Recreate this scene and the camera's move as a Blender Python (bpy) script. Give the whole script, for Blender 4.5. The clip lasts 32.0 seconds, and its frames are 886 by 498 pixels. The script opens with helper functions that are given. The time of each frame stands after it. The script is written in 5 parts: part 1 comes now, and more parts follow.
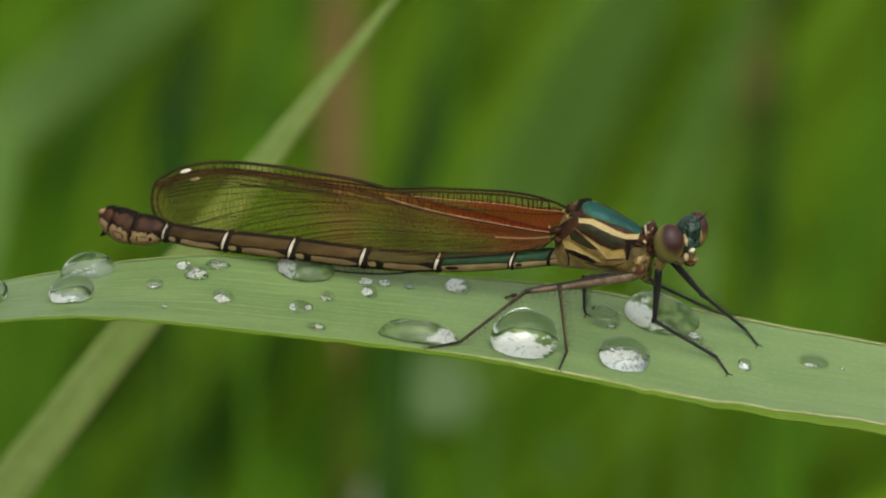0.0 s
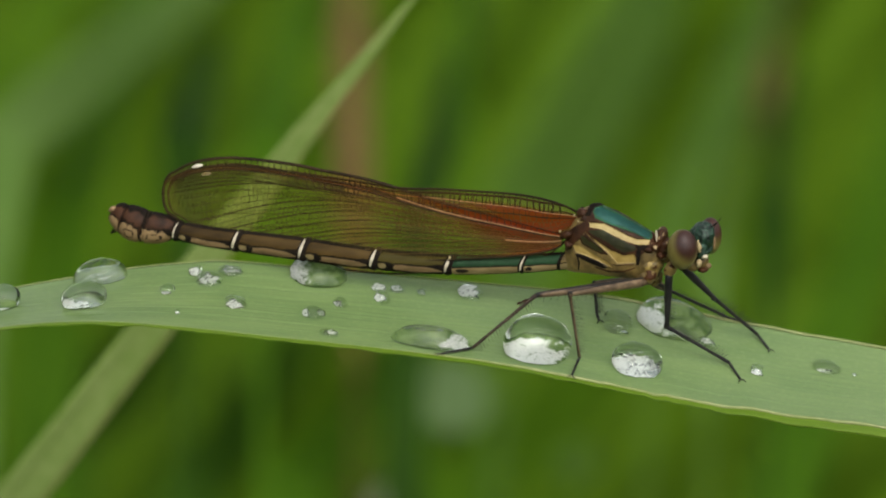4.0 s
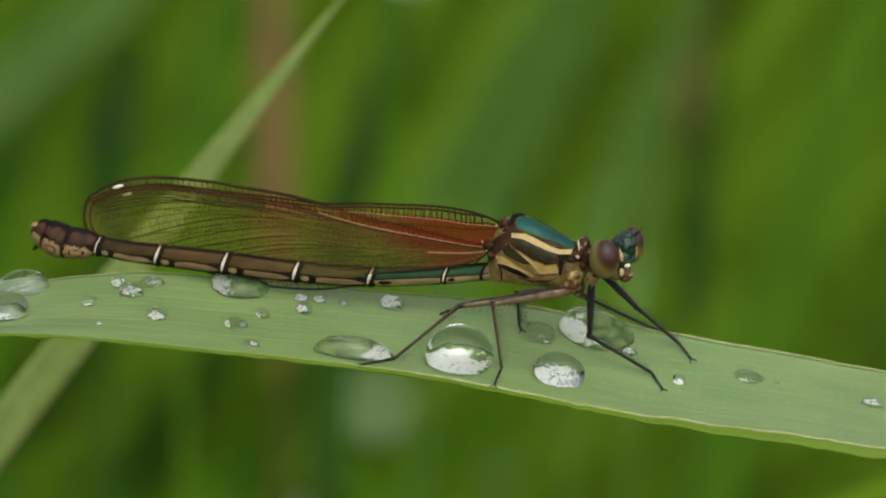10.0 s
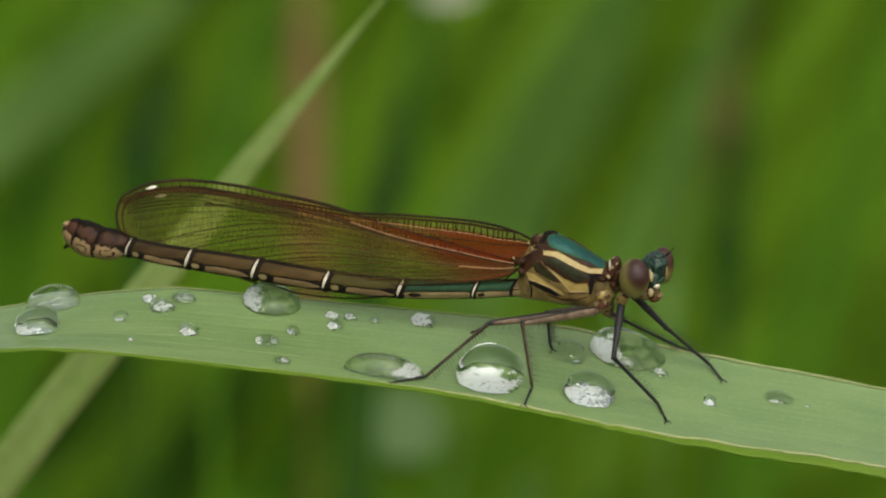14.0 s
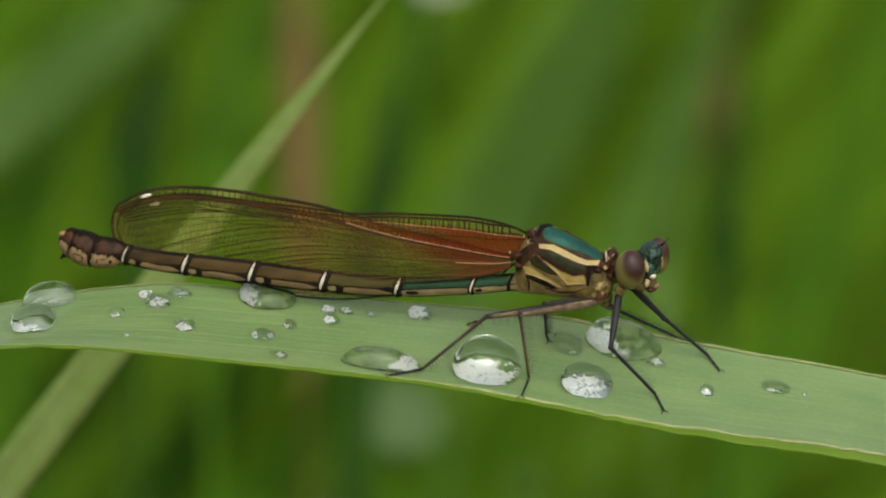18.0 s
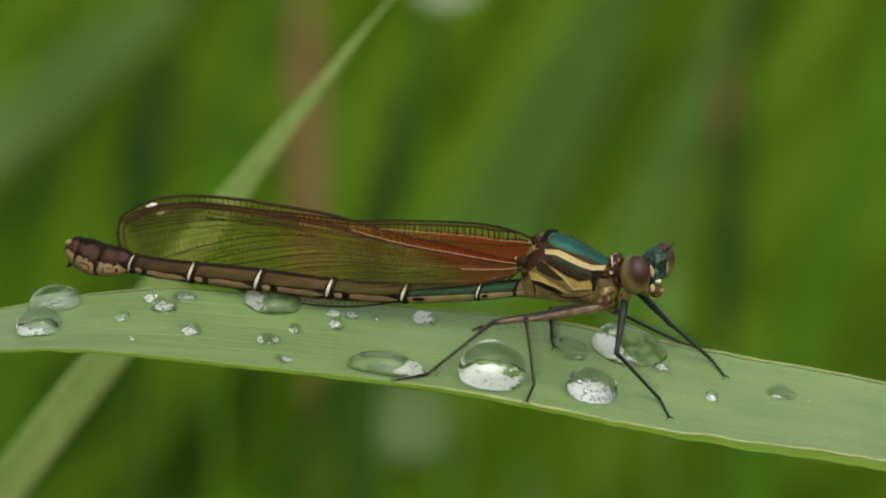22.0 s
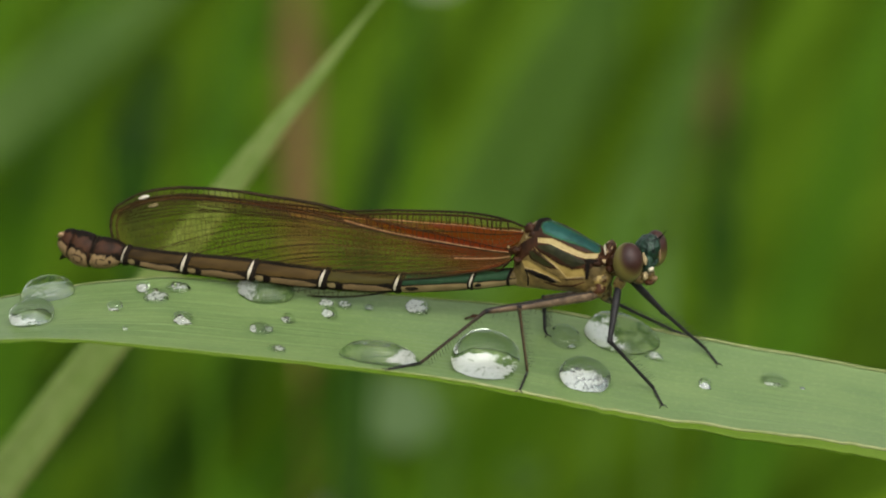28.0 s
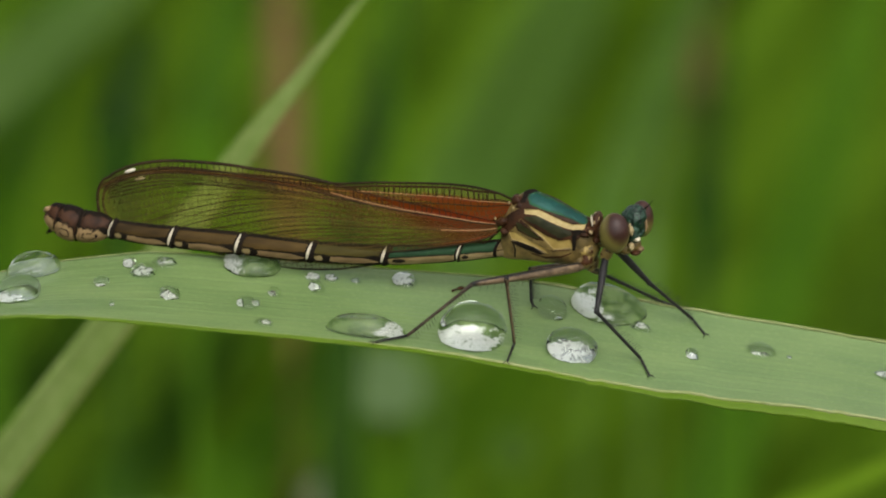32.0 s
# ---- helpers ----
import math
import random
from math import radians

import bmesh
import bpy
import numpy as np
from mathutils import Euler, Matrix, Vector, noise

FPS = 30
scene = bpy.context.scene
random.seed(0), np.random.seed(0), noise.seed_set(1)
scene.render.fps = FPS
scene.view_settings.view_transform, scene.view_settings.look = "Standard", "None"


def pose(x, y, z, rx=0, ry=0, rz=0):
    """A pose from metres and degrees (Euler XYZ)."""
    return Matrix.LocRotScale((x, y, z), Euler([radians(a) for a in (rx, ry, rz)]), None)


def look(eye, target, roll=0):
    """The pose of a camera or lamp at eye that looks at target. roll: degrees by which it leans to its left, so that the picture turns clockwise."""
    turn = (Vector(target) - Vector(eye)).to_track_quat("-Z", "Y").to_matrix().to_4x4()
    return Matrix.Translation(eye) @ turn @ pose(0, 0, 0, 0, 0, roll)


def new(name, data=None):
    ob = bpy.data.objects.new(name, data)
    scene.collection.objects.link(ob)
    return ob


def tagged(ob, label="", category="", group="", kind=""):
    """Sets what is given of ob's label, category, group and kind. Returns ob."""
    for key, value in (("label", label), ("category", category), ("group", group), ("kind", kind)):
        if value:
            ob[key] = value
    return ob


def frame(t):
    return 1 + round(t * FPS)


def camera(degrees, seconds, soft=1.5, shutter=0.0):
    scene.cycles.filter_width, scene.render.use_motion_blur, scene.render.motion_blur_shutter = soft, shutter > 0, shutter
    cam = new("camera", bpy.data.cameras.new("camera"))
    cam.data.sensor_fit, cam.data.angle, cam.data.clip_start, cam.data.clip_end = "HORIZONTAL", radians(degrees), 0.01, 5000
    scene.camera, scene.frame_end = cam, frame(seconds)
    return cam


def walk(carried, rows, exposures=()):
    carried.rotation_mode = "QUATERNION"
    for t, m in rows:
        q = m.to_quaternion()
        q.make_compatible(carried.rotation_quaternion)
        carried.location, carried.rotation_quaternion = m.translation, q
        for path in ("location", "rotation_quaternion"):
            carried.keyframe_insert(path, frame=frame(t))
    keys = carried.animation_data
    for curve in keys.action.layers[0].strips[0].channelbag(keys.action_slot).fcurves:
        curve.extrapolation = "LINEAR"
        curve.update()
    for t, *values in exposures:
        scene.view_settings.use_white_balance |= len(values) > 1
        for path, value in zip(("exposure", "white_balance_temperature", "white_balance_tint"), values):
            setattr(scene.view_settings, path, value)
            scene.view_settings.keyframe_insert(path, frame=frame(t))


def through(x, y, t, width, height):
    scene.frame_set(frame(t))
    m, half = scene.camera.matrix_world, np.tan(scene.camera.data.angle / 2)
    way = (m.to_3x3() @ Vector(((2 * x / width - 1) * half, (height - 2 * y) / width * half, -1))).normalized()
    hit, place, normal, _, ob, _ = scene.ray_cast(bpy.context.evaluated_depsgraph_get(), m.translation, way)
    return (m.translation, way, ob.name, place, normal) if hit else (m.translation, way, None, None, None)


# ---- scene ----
# Plan: millimetres u (right), v (up) as sighted from the camera's place towards the
# origin, y behind the leaf's long axis. World x right, y away, z up.
TILT = radians(12)
FAR = 0.343
EYE = Vector((0, -FAR * math.cos(TILT), FAR * math.sin(TILT)))
RIGHT, UP = Vector((1, 0, 0)), Vector((0, math.sin(TILT), math.cos(TILT)))

cam = camera(10, 32.0, soft=2.0)
cam.data.dof.use_dof = True
cam.data.dof.focus_distance = 0.3432
cam.data.dof.aperture_fstop = 27.0
walk(cam, [(t, look(EYE, (x / 1000, 0, z / 1000), roll)) for t, x, z, roll in (
    (0, 0.00, 0.00, 0.00), (0.5, -0.69, -0.80, 0.17), (0.8, -0.85, -1.48, 0.16), (0.9, -0.62, -1.64, 0.17), (1, -0.25, -2.15, 0.18), (1.2, 0.63, -1.32, 0.21),
    (1.5, -0.68, 0.16, 0.15), (2, -0.47, 0.13, 0.02), (2.5, -0.35, -0.03, -0.03), (3, -0.67, 0.07, -0.00), (3.5, -0.76, 0.30, -0.04), (5.5, -0.93, 0.47, -0.08),
    (6, -1.16, 0.09, -0.06), (6.5, -0.94, 0.16, -0.04), (7, -0.24, -0.38, -0.01), (7.5, 0.06, -2.35, -0.05), (8, 1.80, -3.50, 0.10), (8.5, 3.11, -4.71, 0.24),
    (9, 5.92, -5.94, 0.25), (9.5, 4.62, -0.51, -0.04), (10, 4.43, 1.11, -0.04), (10.5, 4.17, 1.19, 0.03), (11, 3.78, 1.91, 0.09), (11.5, 3.84, 1.90, -0.03),
    (12, 3.30, 1.95, 0.24), (12.5, 2.63, 1.43, -0.14), (13, 2.04, 2.13, 0.41), (13.5, 2.39, 1.95, 0.03), (14, 2.28, 2.39, 0.43), (14.5, 2.79, 2.24, -0.04),
    (16.5, 3.00, 1.63, -0.35), (17, 2.95, 1.63, -0.36), (17.5, 2.72, 1.77, -0.29), (18, 2.59, 1.86, -0.20), (18.5, 2.47, 2.03, -0.15), (19, 2.36, 2.10, -0.20),
    (19.5, 2.22, 2.24, -0.06), (20, 2.29, 2.21, -0.04), (20.5, 2.27, 2.28, -0.02), (21, 2.30, 2.22, -0.03), (21.5, 2.21, 2.25, 0.02), (22, 2.21, 2.22, -0.02),
    (22.5, 2.18, 2.28, -0.03), (23, 2.17, 2.25, 0.01), (23.5, 2.19, 2.21, -0.04), (24, 2.28, 2.13, 0.02), (24.5, 2.43, 2.01, -0.12), (25, 2.52, 1.89, -0.10),
    (25.5, 2.58, 1.83, -0.10), (27.5, 2.63, 1.63, -0.20), (28, 2.71, 1.44, -0.19), (28.5, 2.82, 1.26, -0.19), (29, 2.95, 1.00, -0.28), (29.5, 3.02, 0.74, -0.36),
    (30, 3.24, 0.44, -0.50), (30.5, 3.53, 0.07, -0.53), (31, 3.60, -0.36, -0.68), (31.5, 3.57, -0.34, -0.64), (32, 3.64, -0.48, -0.68),)], exposures=[(0, 0.40), (32, 0.40)])

# ---- daylight: bright overcast ----
world = bpy.data.worlds.new("overcast_sky")
scene.world = world
world.use_nodes = True
wn = world.node_tree
sky = wn.nodes.new("ShaderNodeTexSky")
sky.sky_type, sky.sun_disc = "NISHITA", False
sky.sun_elevation, sky.sun_rotation = radians(45), radians(162)
sky.air_density, sky.dust_density = 1.0, 4.0
wn.nodes["Background"].inputs["Strength"].default_value = 0.15
veil = wn.nodes.new("ShaderNodeHueSaturation")
veil.inputs["Saturation"].default_value = 0.22
wn.links.new(sky.outputs[0], veil.inputs["Color"])
wn.links.new(veil.outputs[0], wn.nodes["Background"].inputs["Color"])
sun_data = bpy.data.lights.new("sun", "SUN")
sun_data.energy, sun_data.angle, sun_data.color = 1.2, radians(110), (1.0, 0.97, 0.9)
sun = new("sun", sun_data)
sun.matrix_world = look((0.25, -0.75, 0.8), (0, 0, 0))


# ---- geometry helpers ----
def spot(u, v, y):
    """World place sighted at u, v (mm), y mm behind the leaf's axis."""
    way = (RIGHT * u + UP * v) / 1000 - EYE
    return EYE + way * ((y / 1000 - EYE.y) / way.y)


def sight(p):
    """u, v in mm at which a world place is sighted."""
    q = p - EYE
    ahead = Vector((0, math.cos(TILT), -math.sin(TILT)))
    k = FAR / q.dot(ahead) * 1000
    return q.dot(RIGHT) * k, q.dot(UP) * k


def part(name, bm, material, parent, label=""):
    me = bpy.data.meshes.new(name)
    bm.to_mesh(me)
    bm.free()
    for m in material if isinstance(material, (list, tuple)) else [material]:
        me.materials.append(m)
    ob = new(name, me)
    if parent:
        ob.parent = parent
    if label:
        ob["label"] = label
    return ob


def thing(name, label, category, group="", at=None, kind=""):
    ob = new(name)
    ob.empty_display_size = 0.002
    if at is not None:
        ob.matrix_world = at
    return tagged(ob, label, category, group, kind)


def skin(bm, rings, closed=True, caps=True, smooth=True):
    """Skins rows of places into a surface; returns the faces row by row."""
    vs = [[bm.verts.new(p) for p in ring] for ring in rings]
    faces = []
    for a, b in zip(vs, vs[1:]):
        n = len(a)
        row = []
        for i in range(n if closed else n - 1):
            j = (i + 1) % n
            f = bm.faces.new((a[i], a[j], b[j], b[i]))
            f.smooth = smooth
            row.append(f)
        faces.append(row)
    if caps and closed:
        bm.faces.new(list(reversed(vs[0]))).smooth = smooth
        bm.faces.new(vs[-1]).smooth = smooth
    return faces


def tube(bm, path, radii, sides=10, squash=1.0):
    """A round rod along the places of path."""
    rings = []
    n = len(path)
    for i, p in enumerate(path):
        d = (path[min(i + 1, n - 1)] - path[max(i - 1, 0)]).normalized()
        a = d.cross(Vector((0, 1, 0.13))).normalized()
        b = d.cross(a)
        r = radii[i] if isinstance(radii, (list, tuple)) else radii
        rings.append([p + (a * math.cos(k) + b * math.sin(k) * squash) * r
                      for k in (2 * math.pi * j / sides for j in range(sides))])
    return skin(bm, rings)


def blob(bm, centre, radii, turn=None, segs=24, rows=16):
    """A rounded body with three radii."""
    m = Matrix.Translation(centre) @ (turn or Matrix()) @ Matrix.Diagonal((*radii, 1))
    made = bmesh.ops.create_uvsphere(bm, u_segments=segs, v_segments=rows, radius=1, matrix=m)
    fs = {f for v in made["verts"] for f in v.link_faces}
    for f in fs:
        f.smooth = True
    return fs


def inside(p, poly):
    """Is the plan point p within the outline poly (flat list of u, v)?"""
    x, y = p
    pts = list(zip(poly[::2], poly[1::2]))
    hit = False
    for (x1, y1), (x2, y2) in zip(pts, pts[1:] + pts[:1]):
        if (y1 > y) != (y2 > y) and x < (x2 - x1) * (y - y1) / (y2 - y1) + x1:
            hit = not hit
    return hit


def edge_gap(p, poly):
    """Distance of the plan point p from the outline poly."""
    best = 9.0
    pts = list(zip(poly[::2], poly[1::2]))
    for (x1, y1), (x2, y2) in zip(pts, pts[1:] + pts[:1]):
        dx, dy = x2 - x1, y2 - y1
        t = min(1, max(0, ((p[0] - x1) * dx + (p[1] - y1) * dy) / (dx * dx + dy * dy)))
        best = min(best, math.hypot(p[0] - x1 - t * dx, p[1] - y1 - t * dy))
    return best


def smooth_line(xs, ys, x):
    """A soft curve through a few stations."""
    xs, ys = list(xs), list(ys)
    x = min(max(x, xs[0]), xs[-1])
    i = max(0, min(len(xs) - 2, sum(1 for k in xs[1:] if k <= x)))

    def slope(k):
        a, b = max(k - 1, 0), min(k + 1, len(xs) - 1)
        return (ys[b] - ys[a]) / (xs[b] - xs[a])
    h = xs[i + 1] - xs[i]
    t = (x - xs[i]) / h
    return ((2 * t**3 - 3 * t**2 + 1) * ys[i] + (t**3 - 2 * t**2 + t) * h * slope(i)
            + (3 * t**2 - 2 * t**3) * ys[i + 1] + (t**3 - t**2) * h * slope(i + 1))


def soft_step(x, a, b):
    k = min(1.0, max(0.0, (x - a) / (b - a)))
    return k * k * (3 - 2 * k)


# ---- materials ----
def node(tree, kind, **values):
    n = tree.nodes.new(kind)
    for k, v in values.items():
        n.inputs[k.replace("_", " ")].default_value = v
    return n


def surface(name, dark, light, rough=0.5, metal=0.0, grain=2500.0, stretch=(1, 1, 1), bump=0.2,
            coat=0.0, spec=0.5, through=0.0, blotch=None, per_object=0.0, per_piece=0.0):
    """Grain and blotches between two colours, with fine relief; through: share of light let through."""
    m = bpy.data.materials.new(name)
    m.use_nodes = True
    t = m.node_tree
    b = t.nodes["Principled BSDF"]
    b.inputs["Roughness"].default_value = rough
    b.inputs["Metallic"].default_value = metal
    b.inputs["Coat Weight"].default_value = coat
    b.inputs["Coat Roughness"].default_value = 0.15
    b.inputs["Specular IOR Level"].default_value = spec
    tc = t.nodes.new("ShaderNodeTexCoord")
    mp = t.nodes.new("ShaderNodeMapping")
    mp.inputs["Scale"].default_value = stretch
    t.links.new(tc.outputs["Object"], mp.inputs["Vector"])
    fine = node(t, "ShaderNodeTexNoise", Scale=grain, Detail=4.0)
    wide = node(t, "ShaderNodeTexNoise", Scale=blotch or grain / 8, Detail=2.0)
    for n in (fine, wide):
        t.links.new(mp.outputs[0], n.inputs["Vector"])
    add = t.nodes.new("ShaderNodeMath")
    add.operation = "ADD"
    t.links.new(fine.outputs[0], add.inputs[0])
    t.links.new(wide.outputs[0], add.inputs[1])
    last = add
    if per_object or per_piece:
        info = t.nodes.new("ShaderNodeObjectInfo" if per_object else "ShaderNodeNewGeometry")
        mul = t.nodes.new("ShaderNodeMath")
        mul.operation = "MULTIPLY_ADD"
        mul.inputs[1].default_value = per_object or per_piece
        t.links.new(info.outputs["Random" if per_object else "Random Per Island"], mul.inputs[0])
        t.links.new(add.outputs[0], mul.inputs[2])
        last = mul
    ramp = t.nodes.new("ShaderNodeValToRGB")
    e = ramp.color_ramp.elements
    e[0].position, e[1].position = 0.35, 0.72
    e[0].color, e[1].color = (*dark, 1), (*light, 1)
    half = t.nodes.new("ShaderNodeMath")
    half.operation = "MULTIPLY"
    half.inputs[1].default_value = 0.5
    t.links.new(last.outputs[0], half.inputs[0])
    t.links.new(half.outputs[0], ramp.inputs[0])
    t.links.new(ramp.outputs[0], b.inputs["Base Color"])
    if bump:
        bp = node(t, "ShaderNodeBump", Strength=bump, Distance=0.00005)
        t.links.new(fine.outputs[0], bp.inputs["Height"])
        t.links.new(bp.outputs[0], b.inputs["Normal"])
    if through:
        tr = t.nodes.new("ShaderNodeBsdfTranslucent")
        mix = node(t, "ShaderNodeMixShader", Fac=through)
        t.links.new(ramp.outputs[0], tr.inputs["Color"])
        t.links.new(b.outputs[0], mix.inputs[1])
        t.links.new(tr.outputs[0], mix.inputs[2])
        t.links.new(mix.outputs[0], t.nodes["Material Output"].inputs[0])
    return m


def leaf_surface(name, low, high, rib, through, gloss=0.7):
    """A ribbed grass leaf: lines run along it (UV: x along in mm, y across 0 to 1)."""
    m = bpy.data.materials.new(name)
    m.use_nodes = True
    t = m.node_tree
    b = t.nodes["Principled BSDF"]
    b.inputs["Roughness"].default_value = 0.38
    b.inputs["Specular IOR Level"].default_value = gloss
    uv = t.nodes.new("ShaderNodeUVMap")
    lines = t.nodes.new("ShaderNodeMapping")
    lines.inputs["Scale"].default_value = (0.05, 34, 1)
    t.links.new(uv.outputs[0], lines.inputs[0])
    ribs = node(t, "ShaderNodeTexNoise", Scale=1.0, Detail=3.0)
    t.links.new(lines.outputs[0], ribs.inputs["Vector"])
    wide = t.nodes.new("ShaderNodeMapping")
    wide.inputs["Scale"].default_value = (0.12, 3.5, 1)
    t.links.new(uv.outputs[0], wide.inputs[0])
    patch = node(t, "ShaderNodeTexNoise", Scale=1.0, Detail=3.0)
    t.links.new(wide.outputs[0], patch.inputs["Vector"])
    speck_map = t.nodes.new("ShaderNodeMapping")
    speck_map.inputs["Scale"].default_value = (3.0, 40, 1)
    t.links.new(uv.outputs[0], speck_map.inputs[0])
    speck = node(t, "ShaderNodeTexNoise", Scale=1.0, Detail=4.0)
    t.links.new(speck_map.outputs[0], speck.inputs["Vector"])
    ramp = t.nodes.new("ShaderNodeValToRGB")
    e = ramp.color_ramp.elements
    e[0].position, e[1].position = 0.32, 0.68
    e[0].color, e[1].color = (*low, 1), (*high, 1)
    mix = t.nodes.new("ShaderNodeMath")
    mix.operation = "MULTIPLY_ADD"
    mix.inputs[1].default_value = 0.36
    half = t.nodes.new("ShaderNodeMath")
    half.operation = "MULTIPLY"
    half.inputs[1].default_value = 0.64
    t.links.new(patch.outputs[0], half.inputs[0])
    t.links.new(ribs.outputs[0], mix.inputs[0])
    t.links.new(half.outputs[0], mix.inputs[2])
    t.links.new(mix.outputs[0], ramp.inputs[0])
    pale = t.nodes.new("ShaderNodeMix")
    pale.data_type = "RGBA"
    t.links.new(ramp.outputs[0], pale.inputs[6])
    pale.inputs[7].default_value = (*rib, 1)
    sp = t.nodes.new("ShaderNodeMapRange")
    sp.inputs[1].default_value, sp.inputs[2].default_value = 0.5, 0.85
    sp.inputs[4].default_value = 0.35
    t.links.new(speck.outputs[0], sp.inputs[0])
    t.links.new(sp.outputs[0], pale.inputs[0])
    t.links.new(pale.outputs[2], b.inputs["Base Color"])
    bp = node(t, "ShaderNodeBump", Strength=0.35, Distance=0.00008)
    t.links.new(ribs.outputs[0], bp.inputs["Height"])
    t.links.new(bp.outputs[0], b.inputs["Normal"])
    tr = t.nodes.new("ShaderNodeBsdfTranslucent")
    t.links.new(pale.outputs[2], tr.inputs["Color"])
    mx = node(t, "ShaderNodeMixShader", Fac=through)
    t.links.new(b.outputs[0], mx.inputs[1])
    t.links.new(tr.outputs[0], mx.inputs[2])
    t.links.new(mx.outputs[0], t.nodes["Material Output"].inputs[0])
    return m


def wing_surface():
    """Clear amber film; the mesh's "ruby" value, 0 to 1, says how red and dense it is."""
    m = bpy.data.materials.new("wing_film")
    m.use_nodes = True
    t = m.node_tree
    b = t.nodes["Principled BSDF"]
    b.inputs["Roughness"].default_value = 0.35
    b.inputs["Specular IOR Level"].default_value = 0.3
    tc = t.nodes.new("ShaderNodeTexCoord")
    no = node(t, "ShaderNodeTexNoise", Scale=900.0, Detail=4.0)
    t.links.new(tc.outputs["Object"], no.inputs["Vector"])
    at = t.nodes.new("ShaderNodeAttribute")
    at.attribute_name = "ruby"
    wob = t.nodes.new("ShaderNodeMath")
    wob.operation = "MULTIPLY_ADD"
    wob.inputs[1].default_value = 0.12
    t.links.new(no.outputs[0], wob.inputs[0])
    t.links.new(at.outputs["Fac"], wob.inputs[2])
    less = t.nodes.new("ShaderNodeMath")
    less.operation = "SUBTRACT"
    less.inputs[1].default_value = 0.06
    t.links.new(wob.outputs[0], less.inputs[0])

    def ramp(stops):
        r = t.nodes.new("ShaderNodeValToRGB")
        el = r.color_ramp.elements
        while len(el) < len(stops):
            el.new(0.5)
        for e, (p, c) in zip(el, stops):
            e.position, e.color = p, (*c, 1)
        t.links.new(less.outputs[0], r.inputs[0])
        return r
    tint = ramp([(0.0, (0.96, 0.97, 0.86)), (0.4, (0.97, 0.84, 0.60)), (1.0, (0.85, 0.36, 0.14))])
    body = ramp([(0.0, (0.42, 0.36, 0.11)), (0.4, (0.36, 0.19, 0.06)), (0.7, (0.27, 0.080, 0.014)), (1.0, (0.25, 0.042, 0.007))])
    share = ramp([(0.0, (0.042,) * 3), (0.35, (0.13,) * 3), (0.7, (0.38,) * 3), (1.0, (0.64,) * 3)])
    t.links.new(body.outputs[0], b.inputs["Base Color"])
    clear = t.nodes.new("ShaderNodeBsdfTransparent")
    t.links.new(tint.outputs[0], clear.inputs[0])
    mx = t.nodes.new("ShaderNodeMixShader")
    t.links.new(share.outputs[0], mx.inputs[0])
    t.links.new(clear.outputs[0], mx.inputs[1])
    t.links.new(b.outputs[0], mx.inputs[2])
    glow = t.nodes.new("ShaderNodeBsdfTranslucent")
    t.links.new(body.outputs[0], glow.inputs[0])
    both = node(t, "ShaderNodeMixShader", Fac=0.45)
    t.links.new(b.outputs[0], both.inputs[1])
    t.links.new(glow.outputs[0], both.inputs[2])
    t.links.new(both.outputs[0], mx.inputs[2])
    t.links.new(mx.outputs[0], t.nodes["Material Output"].inputs[0])
    return m


def eye_surface():
    """A glossy eye, maroon where the mesh's "cap" value is 1 and olive where it is 0."""
    m = surface("eye", (0.018, 0.006, 0.004), (0.048, 0.018, 0.012), 0.40, grain=7000, coat=0.05, bump=0.15, spec=0.25)
    t = m.node_tree
    b = t.nodes["Principled BSDF"]
    link = b.inputs["Base Color"].links[0]
    dark = link.from_socket
    at = t.nodes.new("ShaderNodeAttribute")
    at.attribute_name = "cap"
    mix = t.nodes.new("ShaderNodeMix")
    mix.data_type = "RGBA"
    mix.inputs[6].default_value = (0.12, 0.10, 0.026, 1)
    t.links.new(at.outputs["Fac"], mix.inputs[0])
    t.links.new(dark, mix.inputs[7])
    t.links.new(mix.outputs[2], b.inputs["Base Color"])
    return m


